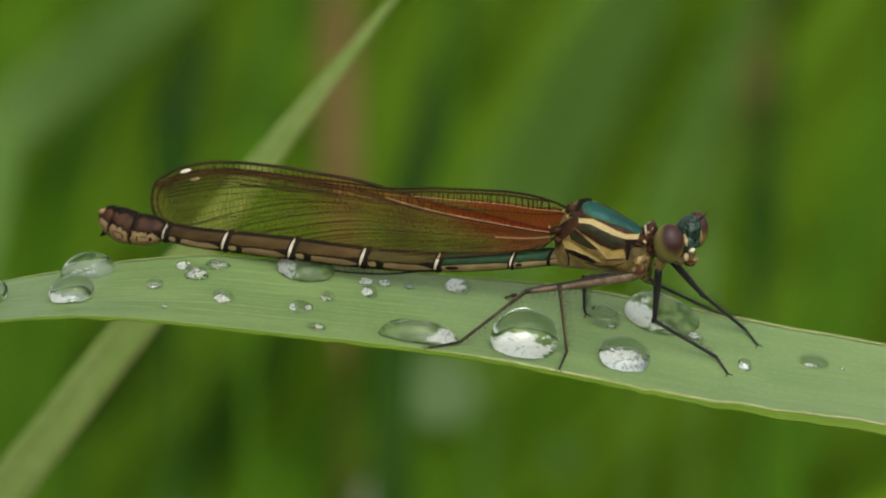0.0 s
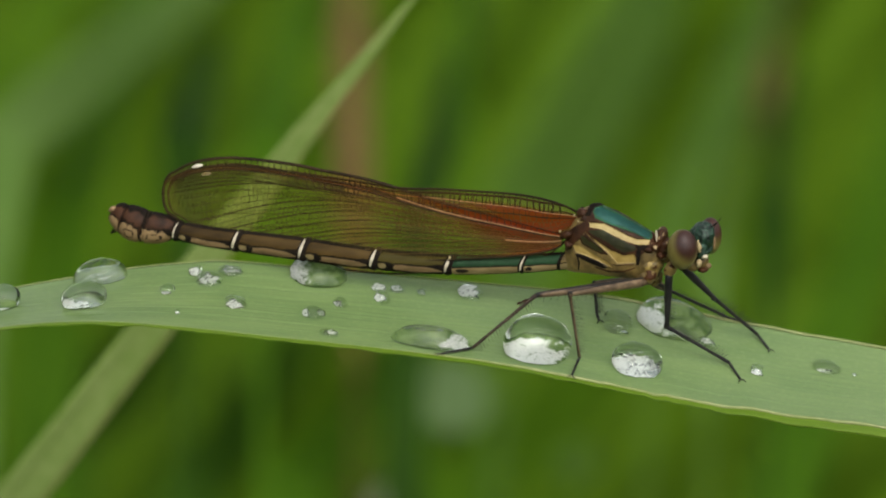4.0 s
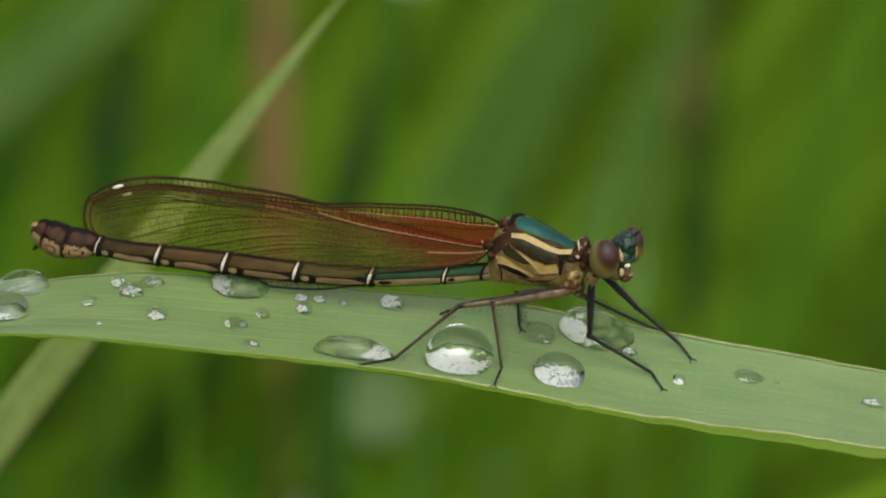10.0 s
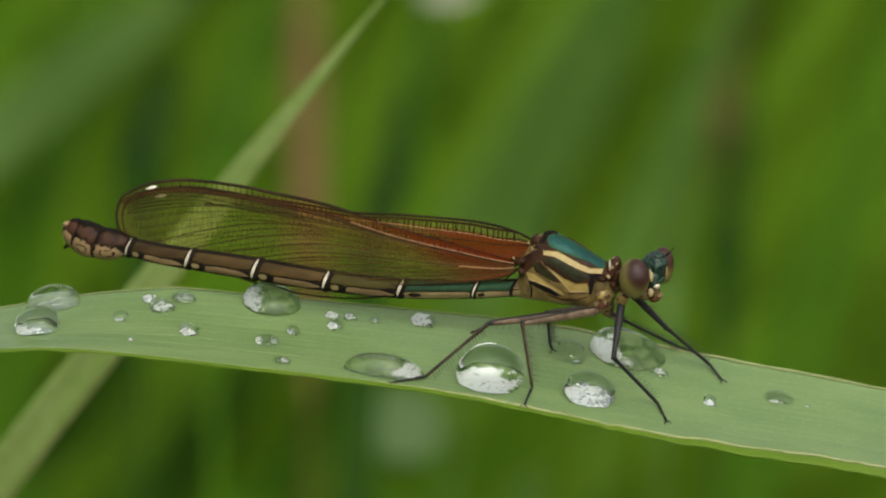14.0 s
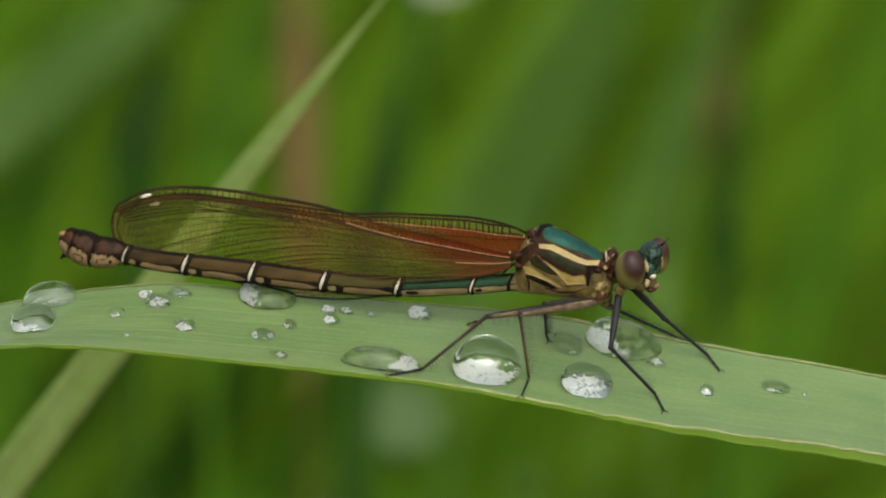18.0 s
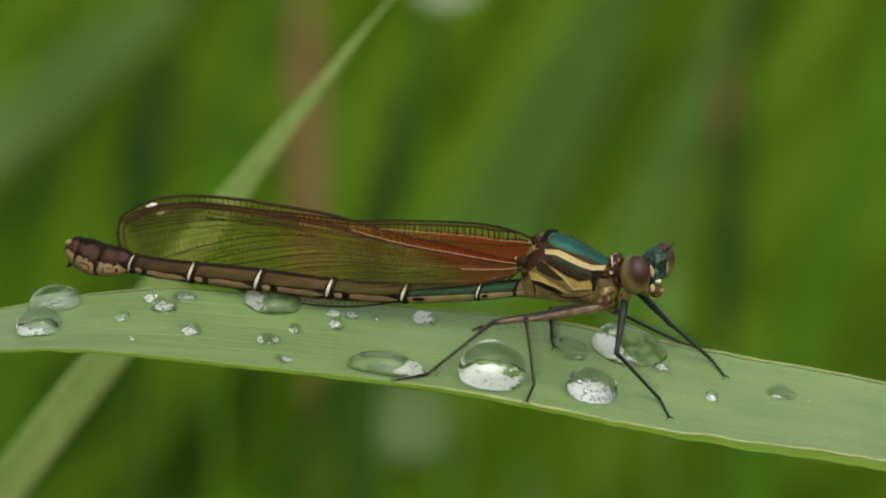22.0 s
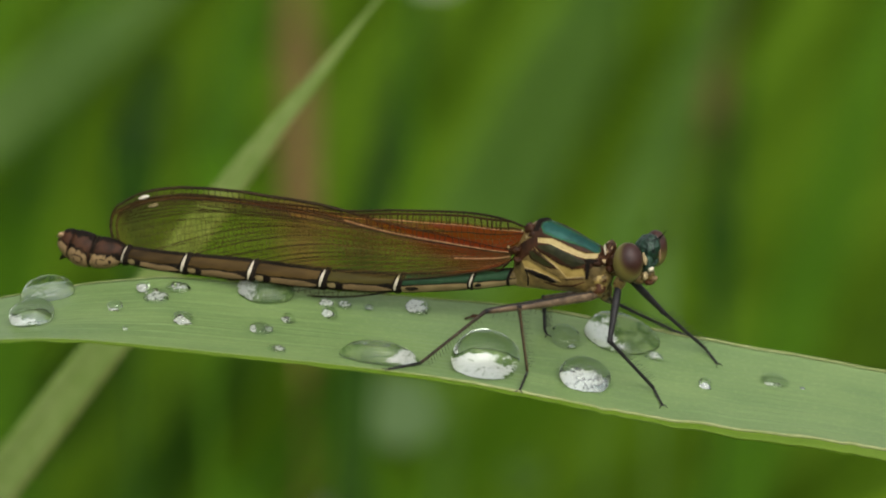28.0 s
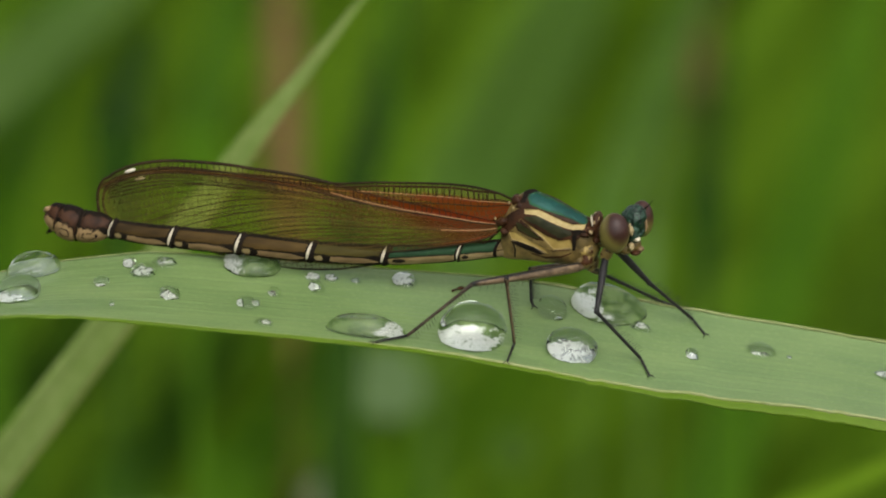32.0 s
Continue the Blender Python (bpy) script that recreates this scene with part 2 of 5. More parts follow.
def water_surface():
    """Water; under it wet leaf green with the drop's dark inside painted in ("wet" is 1), and white painted as mirrored
    sky on a film of air where "film" is 1.
    """
    m = bpy.data.materials.new("water")
    m.use_nodes = True
    t = m.node_tree
    g = node(t, "ShaderNodeBsdfGlass", IOR=1.333, Roughness=0.0)
    g.inputs["Color"].default_value = (0.92, 0.95, 0.90, 1)
    s = node(t, "ShaderNodeBsdfGlossy", Roughness=0.3)
    s.inputs["Color"].default_value = (0.97, 0.97, 0.97, 1)
    tc = t.nodes.new("ShaderNodeTexCoord")
    no = node(t, "ShaderNodeTexNoise", Scale=6500.0, Detail=4.0)
    t.links.new(tc.outputs["Object"], no.inputs["Vector"])
    bp = node(t, "ShaderNodeBump", Strength=0.35, Distance=0.00006)
    t.links.new(no.outputs[0], bp.inputs["Height"])
    t.links.new(bp.outputs[0], s.inputs["Normal"])
    # white stands in for the sky mirrored by the air under the drop
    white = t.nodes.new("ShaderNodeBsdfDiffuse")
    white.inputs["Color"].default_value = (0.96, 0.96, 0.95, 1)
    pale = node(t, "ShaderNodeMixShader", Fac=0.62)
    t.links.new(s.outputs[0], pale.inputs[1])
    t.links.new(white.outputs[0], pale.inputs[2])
    rippled = node(t, "ShaderNodeBsdfGlass", IOR=1.333, Roughness=0.06)
    ripple = node(t, "ShaderNodeBump", Strength=0.5, Distance=0.00008)
    swell = node(t, "ShaderNodeTexNoise", Scale=4200.0, Detail=3.0)
    t.links.new(tc.outputs["Object"], swell.inputs["Vector"])
    t.links.new(swell.outputs[0], ripple.inputs["Height"])
    t.links.new(ripple.outputs[0], rippled.inputs["Normal"])
    mirrored_white = node(t, "ShaderNodeMixShader", Fac=0.22)
    t.links.new(pale.outputs[0], mirrored_white.inputs[1])
    t.links.new(rippled.outputs[0], mirrored_white.inputs[2])
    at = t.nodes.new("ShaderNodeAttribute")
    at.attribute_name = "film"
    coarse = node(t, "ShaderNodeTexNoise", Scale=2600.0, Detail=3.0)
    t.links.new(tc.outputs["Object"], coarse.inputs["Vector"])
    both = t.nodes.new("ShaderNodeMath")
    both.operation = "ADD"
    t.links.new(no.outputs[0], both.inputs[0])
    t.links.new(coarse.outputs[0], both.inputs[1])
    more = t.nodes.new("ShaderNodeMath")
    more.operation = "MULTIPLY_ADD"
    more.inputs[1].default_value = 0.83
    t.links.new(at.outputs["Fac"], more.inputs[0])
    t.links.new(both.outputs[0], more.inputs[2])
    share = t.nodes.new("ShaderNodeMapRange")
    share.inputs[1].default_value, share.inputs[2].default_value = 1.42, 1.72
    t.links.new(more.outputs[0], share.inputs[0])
    # leaf green under the drop: wet, plus the drop's dark inside painted in
    wet_and_dark = t.nodes.new("ShaderNodeBsdfDiffuse")
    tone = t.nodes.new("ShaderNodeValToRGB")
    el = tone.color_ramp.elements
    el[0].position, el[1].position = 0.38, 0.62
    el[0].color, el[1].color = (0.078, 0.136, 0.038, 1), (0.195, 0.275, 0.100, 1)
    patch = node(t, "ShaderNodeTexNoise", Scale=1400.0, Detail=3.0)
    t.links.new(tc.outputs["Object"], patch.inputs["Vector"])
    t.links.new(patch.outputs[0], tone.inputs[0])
    t.links.new(tone.outputs[0], wet_and_dark.inputs["Color"])
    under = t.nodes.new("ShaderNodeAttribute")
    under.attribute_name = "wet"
    darkened = t.nodes.new("ShaderNodeMixShader")
    t.links.new(under.outputs["Fac"], darkened.inputs[0])
    t.links.new(g.outputs[0], darkened.inputs[1])
    t.links.new(wet_and_dark.outputs[0], darkened.inputs[2])
    mx = t.nodes.new("ShaderNodeMixShader")
    t.links.new(share.outputs[0], mx.inputs[0])
    t.links.new(darkened.outputs[0], mx.inputs[1])
    t.links.new(mirrored_white.outputs[0], mx.inputs[2])
    t.links.new(mx.outputs[0], t.nodes["Material Output"].inputs[0])
    return m


M_LEAF = leaf_surface("wet_leaf", (0.115, 0.194, 0.060), (0.184, 0.272, 0.090), (0.31, 0.385, 0.158), 0.18)
M_FLANGE = leaf_surface("leaf_underside", (0.10, 0.19, 0.010), (0.16, 0.265, 0.02), (0.22, 0.30, 0.04), 0.4, 0.15)
M_MARGIN = surface("leaf_margin", (0.165, 0.20, 0.065), (0.30, 0.315, 0.145), 0.5, grain=1200, bump=0.3, spec=0.2)
M_WATER = water_surface()
M_WING = wing_surface()
M_VEIN = surface("wing_vein", (0.010, 0.007, 0.003), (0.036, 0.022, 0.008), 0.6, spec=0.1)
M_VEIN_OLIVE = surface("wing_vein_brown", (0.040, 0.024, 0.007), (0.095, 0.055, 0.016), 0.6, spec=0.1)
M_VEIN_RED = surface("wing_vein_amber", (0.20, 0.10, 0.037), (0.34, 0.19, 0.085), 0.45, spec=0.2)
M_STIGMA = surface("wing_spot", (0.65, 0.55, 0.42), (0.85, 0.78, 0.68), 0.5)
M_BROWN = surface("abdomen_brown", (0.024, 0.014, 0.0036), (0.082, 0.050, 0.013), 0.45, grain=1500, spec=0.08, blotch=420, stretch=(0.35, 1, 1))
M_OLIVE = surface("abdomen_olive", (0.028, 0.022, 0.004), (0.080, 0.066, 0.015), 0.45, grain=1500, spec=0.08, stretch=(0.35, 1, 1))
M_RED_BROWN = surface("abdomen_red_brown", (0.012, 0.006, 0.003), (0.075, 0.029, 0.011), 0.48, grain=1300, spec=0.12)
M_TAN = surface("abdomen_tan", (0.090, 0.056, 0.025), (0.29, 0.19, 0.095), 0.45, grain=1500, spec=0.2, stretch=(0.4, 1, 1))
M_SAND = surface("abdomen_sand", (0.12, 0.085, 0.034), (0.31, 0.235, 0.115), 0.45, grain=1500, spec=0.2, stretch=(0.4, 1, 1))
M_PALE = surface("body_cream", (0.24, 0.175, 0.085), (0.38, 0.30, 0.16), 0.5, grain=2200, spec=0.2)
M_RING = surface("joint_white", (0.42, 0.36, 0.25), (0.62, 0.55, 0.42), 0.45, grain=3000)
M_BLACK = surface("body_black", (0.005, 0.004, 0.003), (0.018, 0.013, 0.009), 0.7, grain=3000, spec=0.05)
M_TEAL = surface("metal_teal", (0.003, 0.034, 0.027), (0.007, 0.066, 0.052), 0.36, metal=0.4, grain=2500, spec=0.3, blotch=350)
M_EMERALD = surface("metal_emerald", (0.009, 0.028, 0.011), (0.019, 0.056, 0.022), 0.42, metal=0.2, grain=2500, spec=0.15, blotch=350)
M_SHEEN = surface("metal_green", (0.005, 0.040, 0.014), (0.011, 0.070, 0.026), 0.38, metal=0.4, grain=2500, spec=0.3, blotch=350)
M_GREEN = surface("metal_olive", (0.008, 0.009, 0.002), (0.034, 0.035, 0.008), 0.38, metal=0.35, grain=2500, spec=0.35, blotch=500)
M_YELLOW = surface("thorax_yellow", (0.20, 0.135, 0.030), (0.37, 0.27, 0.085), 0.45, grain=2000, spec=0.3, blotch=700)
M_CREAM = surface("thorax_cream", (0.29, 0.215, 0.075), (0.47, 0.37, 0.16), 0.45, grain=2400, spec=0.3)
M_BUFF = surface("thorax_buff", (0.045, 0.030, 0.009), (0.23, 0.160, 0.050), 0.45, grain=1900, blotch=700, spec=0.25)
M_EYE = eye_surface()
M_LEG = surface("leg_black", (0.006, 0.006, 0.006), (0.028, 0.026, 0.025), 0.42, grain=2600, spec=0.18, blotch=700)
M_LEG_BROWN = surface("leg_brown", (0.012, 0.008, 0.005), (0.075, 0.050, 0.032), 0.42, grain=2200, spec=0.3, blotch=600)
M_LEG_TAN = surface("leg_tan", (0.035, 0.022, 0.012), (0.215, 0.15, 0.088), 0.45, grain=2600, spec=0.2, blotch=1400, bump=0.6)
M_HEAD = surface("head_green", (0.002, 0.004, 0.003), (0.026, 0.072, 0.042), 0.34, metal=0.3, grain=6000, bump=0.8, spec=0.4, blotch=2600)

M_GRASS = surface("grass_green", (0.040, 0.110, 0.003), (0.088, 0.195, 0.008), 0.65, grain=400, blotch=30, bump=0, through=0.4, spec=0.06)
# shade between the blades, put into two darker greens
M_GRASS_SHADE = surface("grass_shade", (0.010, 0.034, 0.002), (0.028, 0.070, 0.004), 0.65, grain=400, blotch=30, bump=0, through=0.2, spec=0.06)
M_GRASS_HALF_SHADE = surface("grass_half_shade", (0.022, 0.065, 0.003), (0.055, 0.125, 0.007), 0.65, grain=400, blotch=30, bump=0, through=0.25, spec=0.06)
M_GRASS_GREY = surface("grass_grey_green", (0.048, 0.108, 0.012), (0.084, 0.158, 0.022), 0.65, grain=300, blotch=25, bump=0, through=0.25, spec=0.06)
M_GRASS_MIST = surface("grass_mist_green", (0.085, 0.165, 0.03), (0.14, 0.235, 0.055), 0.65, grain=300, blotch=25, bump=0, through=0.3, spec=0.06)
M_GRASS_FRESH = surface("grass_fresh", (0.075, 0.178, 0.005), (0.138, 0.27, 0.012), 0.65, grain=400, blotch=30, bump=0, through=0.4, spec=0.06)
M_GRASS_LIGHT = surface("grass_light", (0.11, 0.22, 0.006), (0.20, 0.34, 0.015), 0.6, grain=400, blotch=30, bump=0, through=0.4, spec=0.1)
M_STRAW = surface("dead_straw", (0.10, 0.061, 0.02), (0.17, 0.104, 0.037), 0.7, grain=500, blotch=40, bump=0.1, spec=0.1)
M_STRAW_OLD = surface("old_straw", (0.055, 0.044, 0.010), (0.10, 0.075, 0.02), 0.7, grain=500, blotch=40, bump=0.1, spec=0.1)
M_BLADE = surface("pale_blade", (0.130, 0.200, 0.040), (0.220, 0.29, 0.088), 0.5, grain=900, blotch=120, bump=0.1, through=0.2, spec=0.15)
M_BLADE_RIM = surface("blade_rim", (0.22, 0.19, 0.075), (0.32, 0.27, 0.12), 0.5, grain=900, blotch=120, bump=0.1, spec=0.15)
M_SOIL = surface("soil_and_moss", (0.02, 0.04, 0.004), (0.06, 0.10, 0.012), 0.9, grain=120, blotch=8, bump=0.5)

M_BANK = surface("bank_grass", (0.014, 0.042, 0.0015), (0.120, 0.225, 0.010), 0.65, grain=200, blotch=14, bump=0, through=0.4, spec=0.06, per_piece=0.8)
M_GRASS_PALE = surface("grass_pale", (0.12, 0.20, 0.07), (0.19, 0.28, 0.12), 0.6, grain=300, blotch=25, bump=0, through=0.3, spec=0.1)
M_MIDRIB = surface("blade_midrib", (0.17, 0.24, 0.06), (0.25, 0.31, 0.11), 0.5, grain=900, bump=0.1, spec=0.15)

# ---- ground ----
GROUND = -0.35


def ground_at(y):
    """Level ground that rises behind to a grassy bank."""
    k = max(0.0, y - 0.2)
    return GROUND + 0.72 * min(k, 0.62) + 0.06 * max(0.0, min(k - 0.62, 3.0)) - 0.05 * (1 - math.exp(-k * 6))


bm = bmesh.new()
rows_y = [-60, -8, -2, -0.6, 0.0] + [0.1 + 0.1 * i for i in range(18)] + [2.5, 4.0, 9.0, 60]
cols_x = [-60, -9, -3, -1.5, -0.8, -0.6, -0.4, -0.2, 0, 0.2, 0.4, 0.6, 0.8, 1.5, 3, 9, 60]
grid = [[bm.verts.new((x, y, ground_at(y) + (noise.noise(Vector((x, y, 0)) * 3) * 0.02 if abs(x) + abs(y) < 9 else 0)))
         for x in cols_x] for y in rows_y]
for a, b in zip(grid, grid[1:]):
    for i in range(len(a) - 1):
        bm.faces.new((a[i], a[i + 1], b[i + 1], b[i])).smooth = True
ground = part("ground", bm, M_SOIL, None)
tagged(ground, "mossy green ground rising to a bank", "ground", kind="structure")

# ---- the broad leaf on which all stands ----
LEAF_X = [-72.11, -62.54, -53.74, -41.49, -35.75, -30.01, -26.18, -22.35, -16.61, -12.78, -3.22, 3.29, 8.27, 15.16, 21.66, 30.01, 38.89, 54.20, 73.34]
LEAF_FAR = [-20.82, -14.89, -9.91, -5.13, -3.41, -2.26, -1.57, -0.96, -0.42, -0.61, -1.45, -2.07, -2.56, -3.79, -5.05, -6.55, -8.38, -12.21, -19.87]
LEAF_NEAR = [-21.78, -16.04, -11.25, -7.04, -5.63, -4.82, -4.55, -4.59, -5.09, -5.51, -6.55, -7.46, -8.38, -9.76, -10.76, -11.90, -13.55, -17.19, -24.46]
HALF = 5.0


def leaf_place(s, c):
    """Place on the leaf: s mm along, c from -1 (near margin) to 1 (far margin)."""
    lo = smooth_line(LEAF_X, LEAF_NEAR, s) + 0.05 * math.sin(s * 1.1) * noise.noise(Vector((s * 0.3, 1, 0))) + 0.26 * soft_step(s, 8, 13) * noise.noise(Vector((s * 0.42, 21, 0))) + 0.10 * soft_step(s, 8, 13) * noise.noise(Vector((s * 1.3, 5, 0)))
    hi = smooth_line(LEAF_X, LEAF_FAR, s) + 0.06 * noise.noise(Vector((s * 0.4, 7, 0)))
    # it narrows to its tip at the one end and to its sheath at the other
    w = max(0.03, min(1.0, (s - LEAF_X[0]) / 24)) ** 0.7 * (1 - 0.6 * soft_step(s, LEAF_X[-1] - 28, LEAF_X[-1]))
    m = (lo + hi) / 2
    a, b = spot(s, m + (lo - m) * w, -HALF * w), spot(s, m + (hi - m) * w, HALF * w)
    p = a.lerp(b, (c + 1) / 2)
    p.z -= 0.00035 * (1 - c * c)
    return p


def on_leaf(u, v):
    """The leaf's place that is sighted at u, v."""
    s, lo, hi = u, -1.0, 1.0
    for _ in range(40):
        c = (lo + hi) / 2
        p = leaf_place(s, c)
        su, sv = sight(p)
        s += u - su
        if sv < v:
            lo = c
        else:
            hi = c
    return leaf_place(s, c)


def leaf_sheet():
    leaf = thing("grass_leaf", "broad wet grey-green grass leaf with pale wavy margins", "leaf")
    n_s, n_c = 320, 44
    s0, s1 = LEAF_X[0], LEAF_X[-1]
    bm = bmesh.new()
    uv = bm.loops.layers.uv.new("UVMap")
    top, low = [], []
    for i in range(n_s + 1):
        s = s0 + (s1 - s0) * i / n_s
        row = []
        for j in range(n_c + 1):
            c = -1 + 2 * j / n_c
            p = leaf_place(s, c)
            p.z += 0.00004 * math.sin(c * 55) + 0.00003 * noise.noise(Vector((s * 0.5, c * 14, 3)))
            row.append(bm.verts.new(p))
        top.append(row)
        low.append([bm.verts.new(v.co - Vector((0, 0, 0.00018 + 0.0004 * (1 - (abs(-1 + 2 * j / n_c)) ** 0.7)))) for j, v in enumerate(row)])

    def face(vs, coords):
        f = bm.faces.new(vs)
        f.smooth = True
        for loop, q in zip(f.loops, coords):
            loop[uv].uv = q
    for i in range(n_s):
        for j in range(n_c):
            q = [((s0 + (s1 - s0) * a / n_s), b / n_c) for a, b in ((i, j), (i + 1, j), (i + 1, j + 1), (i, j + 1))]
            face((top[i][j], top[i + 1][j], top[i + 1][j + 1], top[i][j + 1]), q)
            face((low[i][j + 1], low[i + 1][j + 1], low[i + 1][j], low[i][j]), q[::-1])
        for j in (0, n_c):
            q = [(0, 0)] * 4
            vs = (top[i][j], low[i][j], low[i + 1][j], top[i + 1][j])
            face(vs if j == 0 else vs[::-1], q)
    part("lamina", bm, M_LEAF, leaf)
    # the near side folds down below its margin
    bm = bmesh.new()
    uv = bm.loops.layers.uv.new("UVMap")
    rows = []
    for i in range(n_s + 1):
        s = s0 + (s1 - s0) * i / n_s
        drop = smooth_line([-72.11, -53.74, -18.53, -3.22, 8.27, 15.16, 21.66, 30.01, 38.89, 73.34], [0.08, 0.11, 0.11, 0.19, 0.23, 0.31, 0.57, 0.77, 0.84, 0.77], s) / 1000
        p = leaf_place(s, -1)
        wave = 0.00010 * noise.noise(Vector((s * 0.5, 11, 0)))
        rows.append([bm.verts.new(p + Vector((0, -0.00004 - 0.0005 * k, 0.00002 - (drop * 0.8 + wave) * k))) for k in (0, 0.25, 0.5, 0.75, 1.0)]
                    + [bm.verts.new(p + Vector((0, 0.00012 - 0.0005 * k, -0.00006 - (drop * 0.8 + wave) * k))) for k in (1.0, 0.5, 0.0)])
    for i, (a, b) in enumerate(zip(rows, rows[1:])):
        for j in range(len(a) - 1):
            f = bm.faces.new((a[j], a[j + 1], b[j + 1], b[j]))
            f.smooth = True
            for loop, q in zip(f.loops, ((i, j), (i, j + 1), (i + 1, j + 1), (i + 1, j))):
                loop[uv].uv = (s0 + (s1 - s0) * q[0] / n_s, q[1] / 40)
    part("folded_edge", bm, M_FLANGE, leaf, "yellow-green folded leaf edge")
    for side in (-1, 1):
        bm = bmesh.new()
        path = [leaf_place(s0 + (s1 - s0) * i / n_s, side) + Vector((0, side * 0.00003, 0.00002)) for i in range(n_s + 1)]
        radii = [(0.00002 + 0.00010 * soft_step(s0 + (s1 - s0) * i / n_s, -6, 6) if side < 0 else 0.00004 + 0.00006 * soft_step(s0 + (s1 - s0) * i / n_s, 2, 14)) * (1 + 0.35 * noise.noise(Vector((i * 0.21, side, 5)))) for i in range(n_s + 1)]
        tube(bm, path, radii, 7)
        part("margin", bm, M_MARGIN, leaf, "pale straw-coloured leaf margin")
    # the culm that bears it, out past its lower end
    end = leaf_place(s1, 0)
    bm = bmesh.new()
    foot = Vector((end.x + 0.012, end.y + 0.004, GROUND - 0.01))
    tube(bm, [foot, foot.lerp(end, 0.5) + Vector((0.004, 0, 0)), end, end + Vector((-0.002, 0, 0.03))], [0.0035, 0.003, 0.0026, 0.002], 12)
    part("culm", bm, M_GRASS, leaf)
    return leaf


leaf_sheet()


# ---- water drops ----
def leaf_height(x, y):
    """Height of the leaf's upper face at the plan place x, y (metres)."""
    s = x * 1000 * -EYE.y / (y - EYE.y)
    w = max(0.03, min(1.0, (s - LEAF_X[0]) / 24)) ** 0.7
    return leaf_place(s, max(-1.0, min(1.0, y * 1000 / (HALF * w)))).z


def water_drop(u, v, w, h, deep=0.85, air=(-0.2, -0.3, 0.6, 0.5, 0.8), yaw=0.0, skew=0.0, lean=0.0, dry=0.0):
    """A domed drop sighted at u, v, w wide and h high (mm); air: middle, half sizes and density of the
    pocket of air under it, painted white as mirrored sky, in shares of its half width and depth; dry: it rests clear of
    the leaf."""
    e = radians(27)
    a = w / 2
    ds = min(deep * a * math.sin(e), 0.42 * h)
    d = ds / math.sin(e)
    tall = min(math.sqrt(max((h - ds) ** 2 - ds ** 2, 0.01)) / math.cos(e), 1.15 * a)
    at = on_leaf(u, v - h / 2 + ds)
    steep = tall / a
    foot = radians(-24 if steep > 0.7 else 0 if steep > 0.5 else 18)
    big = w > 2.3
    segs, n_up, n_in = (72, 22, 16) if big else (40, 12, 8)
    seed = Vector((u, v, 3))
    co, si = math.cos(yaw), math.sin(yaw)
    bm = bmesh.new()
    film = bm.verts.layers.float.new("film")
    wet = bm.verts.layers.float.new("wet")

    def vert(g, r, z, pocket):
        q = Vector((math.cos(g), math.sin(g), 0.0))
        wob = 1 + 0.07 * noise.noise(q * 1.1 + seed) + 0.02 * noise.noise(q * 3.0 - seed)
        px, py = q.x * r, q.y * r
        x, y = px * a * wob + lean * z, py * d * wob
        x, y = x * co - y * si, x * si + y * co
        z *= 1 - skew * px
        z *= 1 + 0.08 * noise.noise(Vector((px * 1.6, py * 1.6, u)))
        wx, wy = at.x + x / 1000, at.y + y / 1000
        cover = 0.0
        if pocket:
            # painted white gleam with a ragged edge, thinner to the right
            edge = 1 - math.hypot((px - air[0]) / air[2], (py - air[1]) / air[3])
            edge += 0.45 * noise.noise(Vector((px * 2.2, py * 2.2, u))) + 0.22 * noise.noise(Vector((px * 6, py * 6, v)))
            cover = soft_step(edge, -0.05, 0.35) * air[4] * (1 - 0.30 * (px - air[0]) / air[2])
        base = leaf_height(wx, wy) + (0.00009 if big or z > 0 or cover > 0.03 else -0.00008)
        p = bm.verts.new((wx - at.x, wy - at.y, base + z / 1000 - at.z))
        # small drops get more of the painted glint
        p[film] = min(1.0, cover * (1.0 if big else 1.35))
        # the painted dark lies under big drops only, less with dry
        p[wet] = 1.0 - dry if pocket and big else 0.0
        return p
    rings = []
    for i in range(n_in):
        r = (i + 0.35) / (n_in + 0.35)
        rings.append([vert(2 * math.pi * j / segs, r * (math.cos(foot) if foot < 0 else 1.0), 0.0, True) for j in range(segs)])
    for i in range(n_up):
        phi = foot + (math.pi / 2 - foot) * (i / n_up)
        r = math.cos(phi) / (1.0 if foot < 0 else math.cos(foot))
        z = (math.sin(phi) - math.sin(foot)) / (1 - math.sin(foot)) * tall
        rings.append([vert(2 * math.pi * j / segs, r, z, False) for j in range(segs)])
    for lo, hi in zip(rings, rings[1:]):
        for j in range(segs):
            k = (j + 1) % segs
            bm.faces.new((lo[j], lo[k], hi[k], hi[j])).smooth = True
    bm.faces.new(rings[0][::-1]).smooth = True
    top = bm.verts.new(sum((p.co for p in rings[-1]), Vector()) / segs + Vector((0, 0, 0.00002)))
    for j in range(segs):
        bm.faces.new((rings[-1][j], rings[-1][(j + 1) % segs], top)).smooth = True
    rim = set(rings[n_in])
    for p in rim:
        for edge in p.link_edges:
            if edge.other_vert(p) in rim:
                edge.smooth = False
    bmesh.ops.recalc_face_normals(bm, faces=bm.faces[:])
    ob = part("water_drop", bm, M_WATER, None)
    ob.matrix_world = Matrix.Translation(at)
    kind = "large round" if w > 3 and steep > 0.6 else "flat" if h < 0.42 * w else "small"
    tagged(ob, f"{kind} clear water drop lying on the leaf", "water drop", "drops on the leaf")
    return ob


